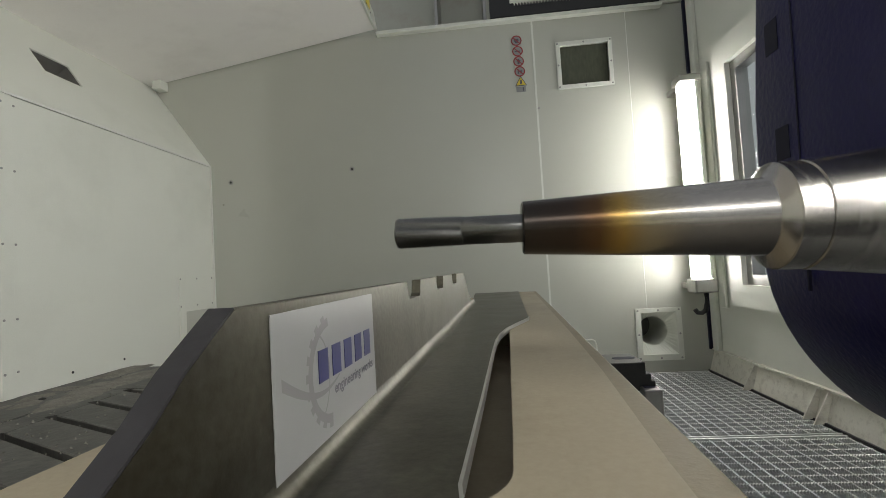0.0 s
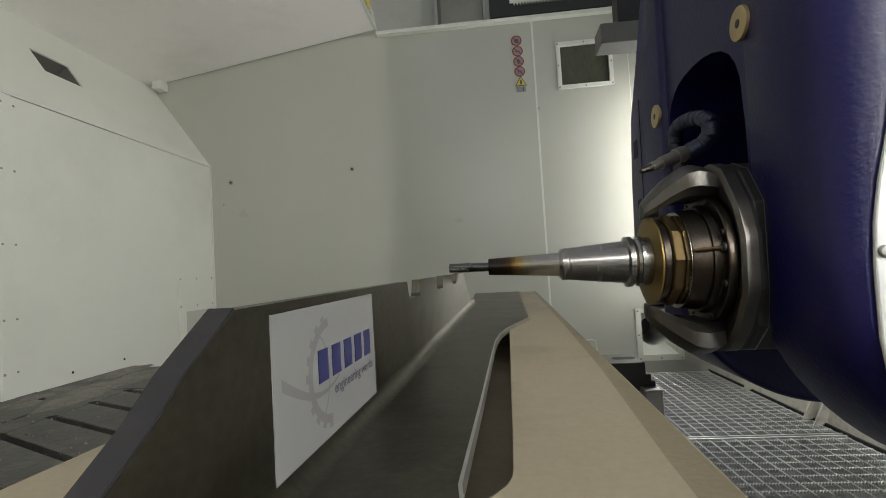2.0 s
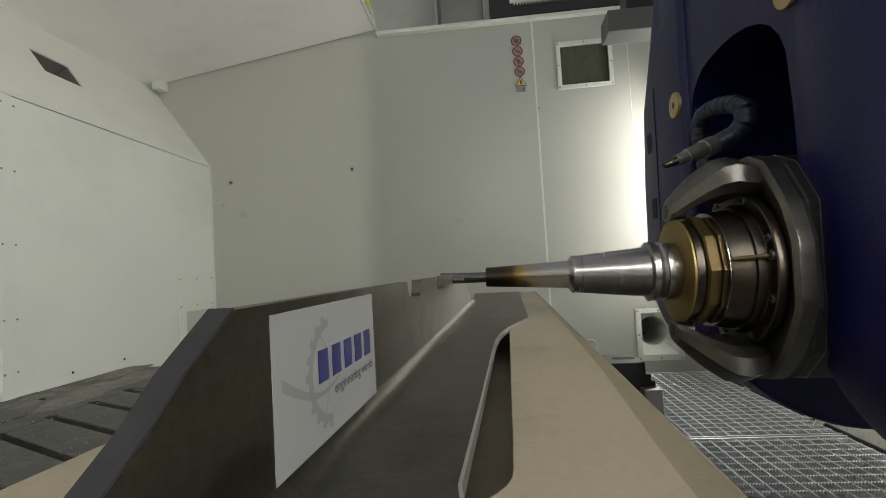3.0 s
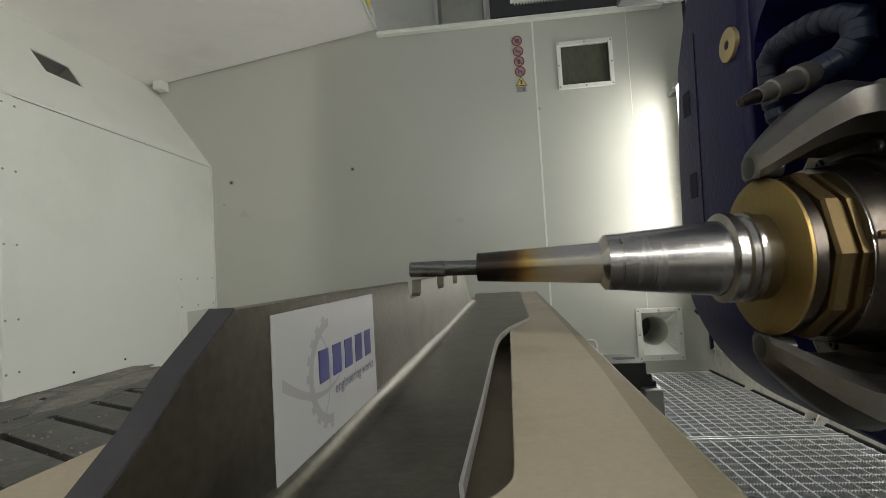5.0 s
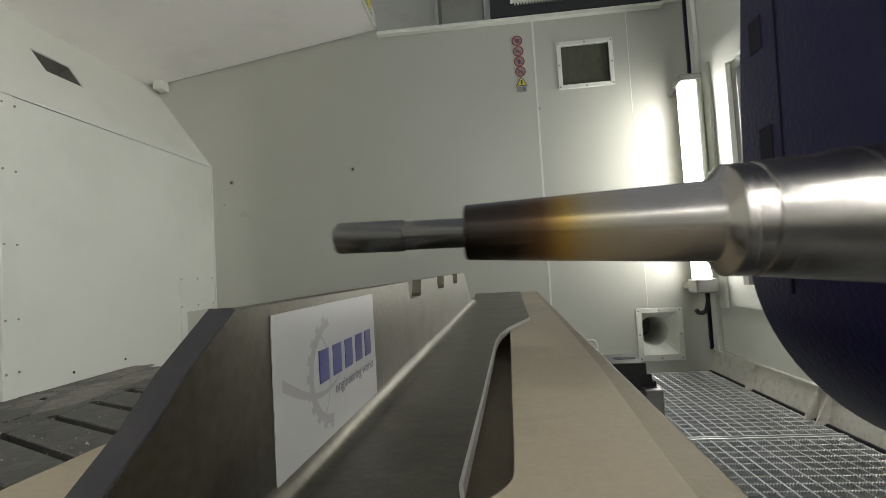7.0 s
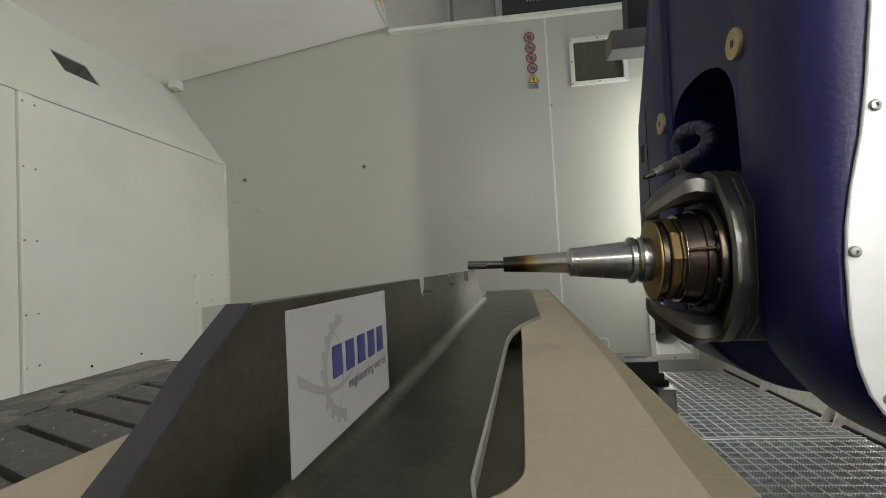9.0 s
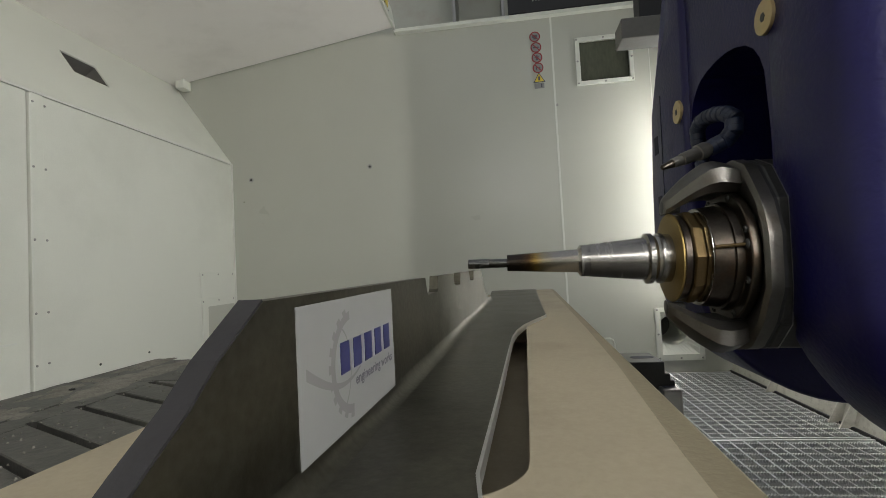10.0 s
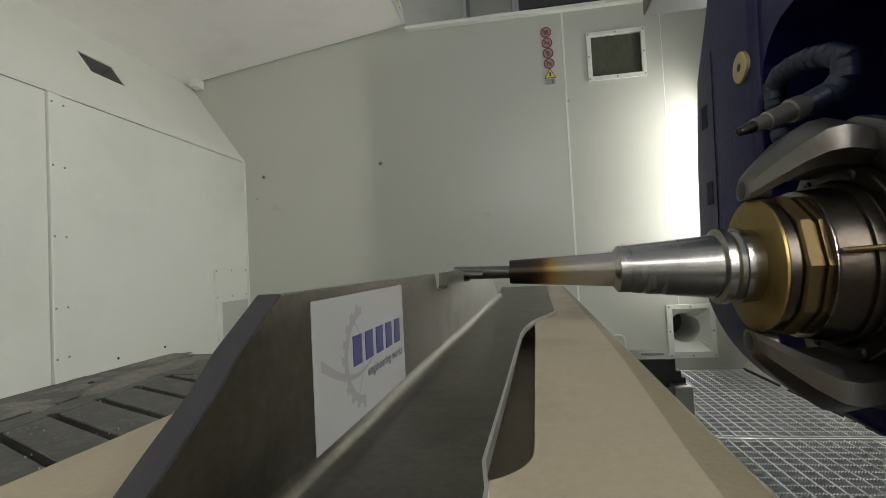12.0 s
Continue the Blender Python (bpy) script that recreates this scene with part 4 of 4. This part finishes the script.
        q = (Vector(hose_pts[k + 1]) - Vector(hose_pts[k])).to_track_quat("Z", "Y")
        m = Matrix.Translation(p) @ q.to_matrix().to_4x4()
        if bead is None:
            bead = part("joint", lathe([(-0.007, 0.0078), (-0.005, 0.0104), (0.003, 0.0108), (0.007, 0.0085)], 20, axis="z"), HOSE, hose, m=m, smooth=True).data
        else:
            share("joint", bead, hose, m)
    noz = part("nozzle", lathe([(0.016, 0.0050), (0.0165, 0.0062), (0.030, 0.0066), (0.0305, 0.0080), (0.054, 0.0084), (0.0545, 0.0106), (0.066, 0.0106), (0.0665, 0.0085), (0.078, 0.0080)], 24, axis="z"), NOZZLE, hose, "metal coolant nozzle", Matrix.Translation(tip) @ d.to_track_quat("Z", "Y").to_matrix().to_4x4(), smooth=True)
    part("nozzle_tip", lathe([(0.0, 0.0020), (0.001, 0.0034), (0.0165, 0.0055)], 20, axis="z"), SPIN, noz, "brownish nozzle tip", smooth=True)
    shoe = part("guide_shoe", box(0.310, 0.460, 0.68, 0.76, 0.590, 0.645, 0.003, 2), VENT, h, "grey guide shoe")
    part("shoe_block", box(0.360, 0.460, 0.69, 0.75, 0.645, 0.80, 0.003, 2), BLACK, shoe)
    part("ram", box(0.42, 0.86, -0.15, 0.40, TOP, 1.9, 0.02, 2), COVER, h, "bright ram above the head")
    return h, tool


back_wall()
left_side()
upper_part()
right_side()
floor_and_table()
enclosure_behind()
tube_lamp(0.838, 1.905, 0.392, 1.165, "glowing white tube lamp in the cabin corner", -70, 123, TUBE)
tube_lamp(0.868, -0.80, 0.650, 1.600, "glowing white tube lamp on the window wall", -80, 80, TUBE_NEAR)
safety_signs()
swarf()
clamps()
fixture_board()
workpiece()
web_sticker()
HEAD, TOOL = milling_head()
grating()

# one working cycle: seconds, then the holder face across, along and over the part
CYCLE = [
    (0, 0.0059, 0.1845, 0.0142), (0.1, 0.0058, 0.1961, 0.0142), (0.2, 0.0037, 0.2442, 0.0118), (0.3, 0.0027, 0.3034, 0.0096),
    (0.4, 0.0010, 0.3831, 0.0068), (0.5, -0.0008, 0.4638, 0.0047), (0.6, -0.0024, 0.5581, 0.0025), (0.7, -0.0043, 0.6271, 0.0006),
    (0.8, -0.0049, 0.6486, -0.0002), (1, -0.0057, 0.6415, -0.0003), (1.2, -0.0131, 0.6384, -0.0001), (1.4, -0.0197, 0.6333, 0.0001),
    (1.6, -0.0249, 0.6234, 0.0001), (2, -0.0260, 0.5928, -0.0009), (2.5, -0.0272, 0.5450, -0.0022), (2.7, -0.0271, 0.5333, -0.0025),
    (2.8, -0.0268, 0.5258, -0.0057), (2.9, -0.0262, 0.5165, -0.0105), (3, -0.0256, 0.5071, -0.0117), (3.2, -0.0252, 0.4900, -0.0108),
    (3.35, -0.0252, 0.4778, -0.0090), (3.45, -0.0250, 0.4696, -0.0025), (3.6, -0.0250, 0.4601, -0.0009), (4.1, -0.0247, 0.4270, -0.0004),
    (4.2, -0.0246, 0.4194, -0.0056), (4.35, -0.0244, 0.4086, -0.0114), (4.55, -0.0237, 0.3880, -0.0101), (4.65, -0.0234, 0.3752, -0.0024),
    (4.8, -0.0235, 0.3588, -0.0001), (5, -0.0237, 0.3416, -0.0002), (5.2, -0.0239, 0.3265, -0.0006), (5.3, -0.0242, 0.3193, -0.0052),
    (5.4, -0.0244, 0.3122, -0.0109), (5.5, -0.0244, 0.3028, -0.0124), (5.7, -0.0248, 0.2874, -0.0123), (5.8, -0.0248, 0.2795, -0.0054),
    (5.9, -0.0246, 0.2705, -0.0028), (6, -0.0246, 0.2615, -0.0015), (6.2, -0.0245, 0.2401, -0.0011), (6.4, -0.0243, 0.2180, -0.0012),
    (6.5, -0.0243, 0.2075, -0.0013), (6.6, -0.0244, 0.1962, -0.0008), (6.7, -0.0242, 0.1858, 0.0034), (6.8, -0.0227, 0.1766, 0.0128),
    (6.9, -0.0218, 0.1737, 0.0139), (7, -0.0159, 0.1741, 0.0132), (7.1, -0.0035, 0.1798, 0.0137),
]
# the next pass over the part, with the same notches
SECOND = [
    (8.5, -0.0058, 0.6492, -0.0010), (8.7, -0.0131, 0.6513, -0.0010), (9, -0.0242, 0.6539, -0.0010), (9.5, -0.0239, 0.6429, 0.0000),
    (10, -0.0240, 0.5959, 0.0004), (10.2, -0.0241, 0.5788, -0.0010), (10.3, -0.0243, 0.5696, -0.0052), (10.4, -0.0244, 0.5605, -0.0097),
    (10.5, -0.0245, 0.5514, -0.0106), (10.7, -0.0244, 0.5329, -0.0104), (10.85, -0.0242, 0.5190, -0.0088), (10.95, -0.0240, 0.5102, -0.0018),
    (11.1, -0.0236, 0.4959, 0.0003), (11.5, -0.0228, 0.4575, 0.0002), (11.6, -0.0227, 0.4473, -0.0003), (11.7, -0.0227, 0.4374, -0.0051),
    (11.85, -0.0226, 0.4219, -0.0108), (12, -0.0227, 0.4062, -0.0104),
]


TILT = pose(0, 0, 0, 0, 1.18, 1.0)


def motions():
    rows = [(t, BED @ pose(x, y, z) @ TILT) for t, x, y, z in CYCLE]
    rows += [(t + 7.2, BED @ pose(x, y, z) @ TILT) for t, x, y, z in CYCLE if t <= 1.0]
    rows += [(t, BED @ pose(x, y, z) @ TILT) for t, x, y, z in SECOND]
    walk(HEAD, rows)
    walk(TOOL, [(i / 30, pose(0, 0, 0, 86 * i, 0, 0)) for i in range(361)])


motions()
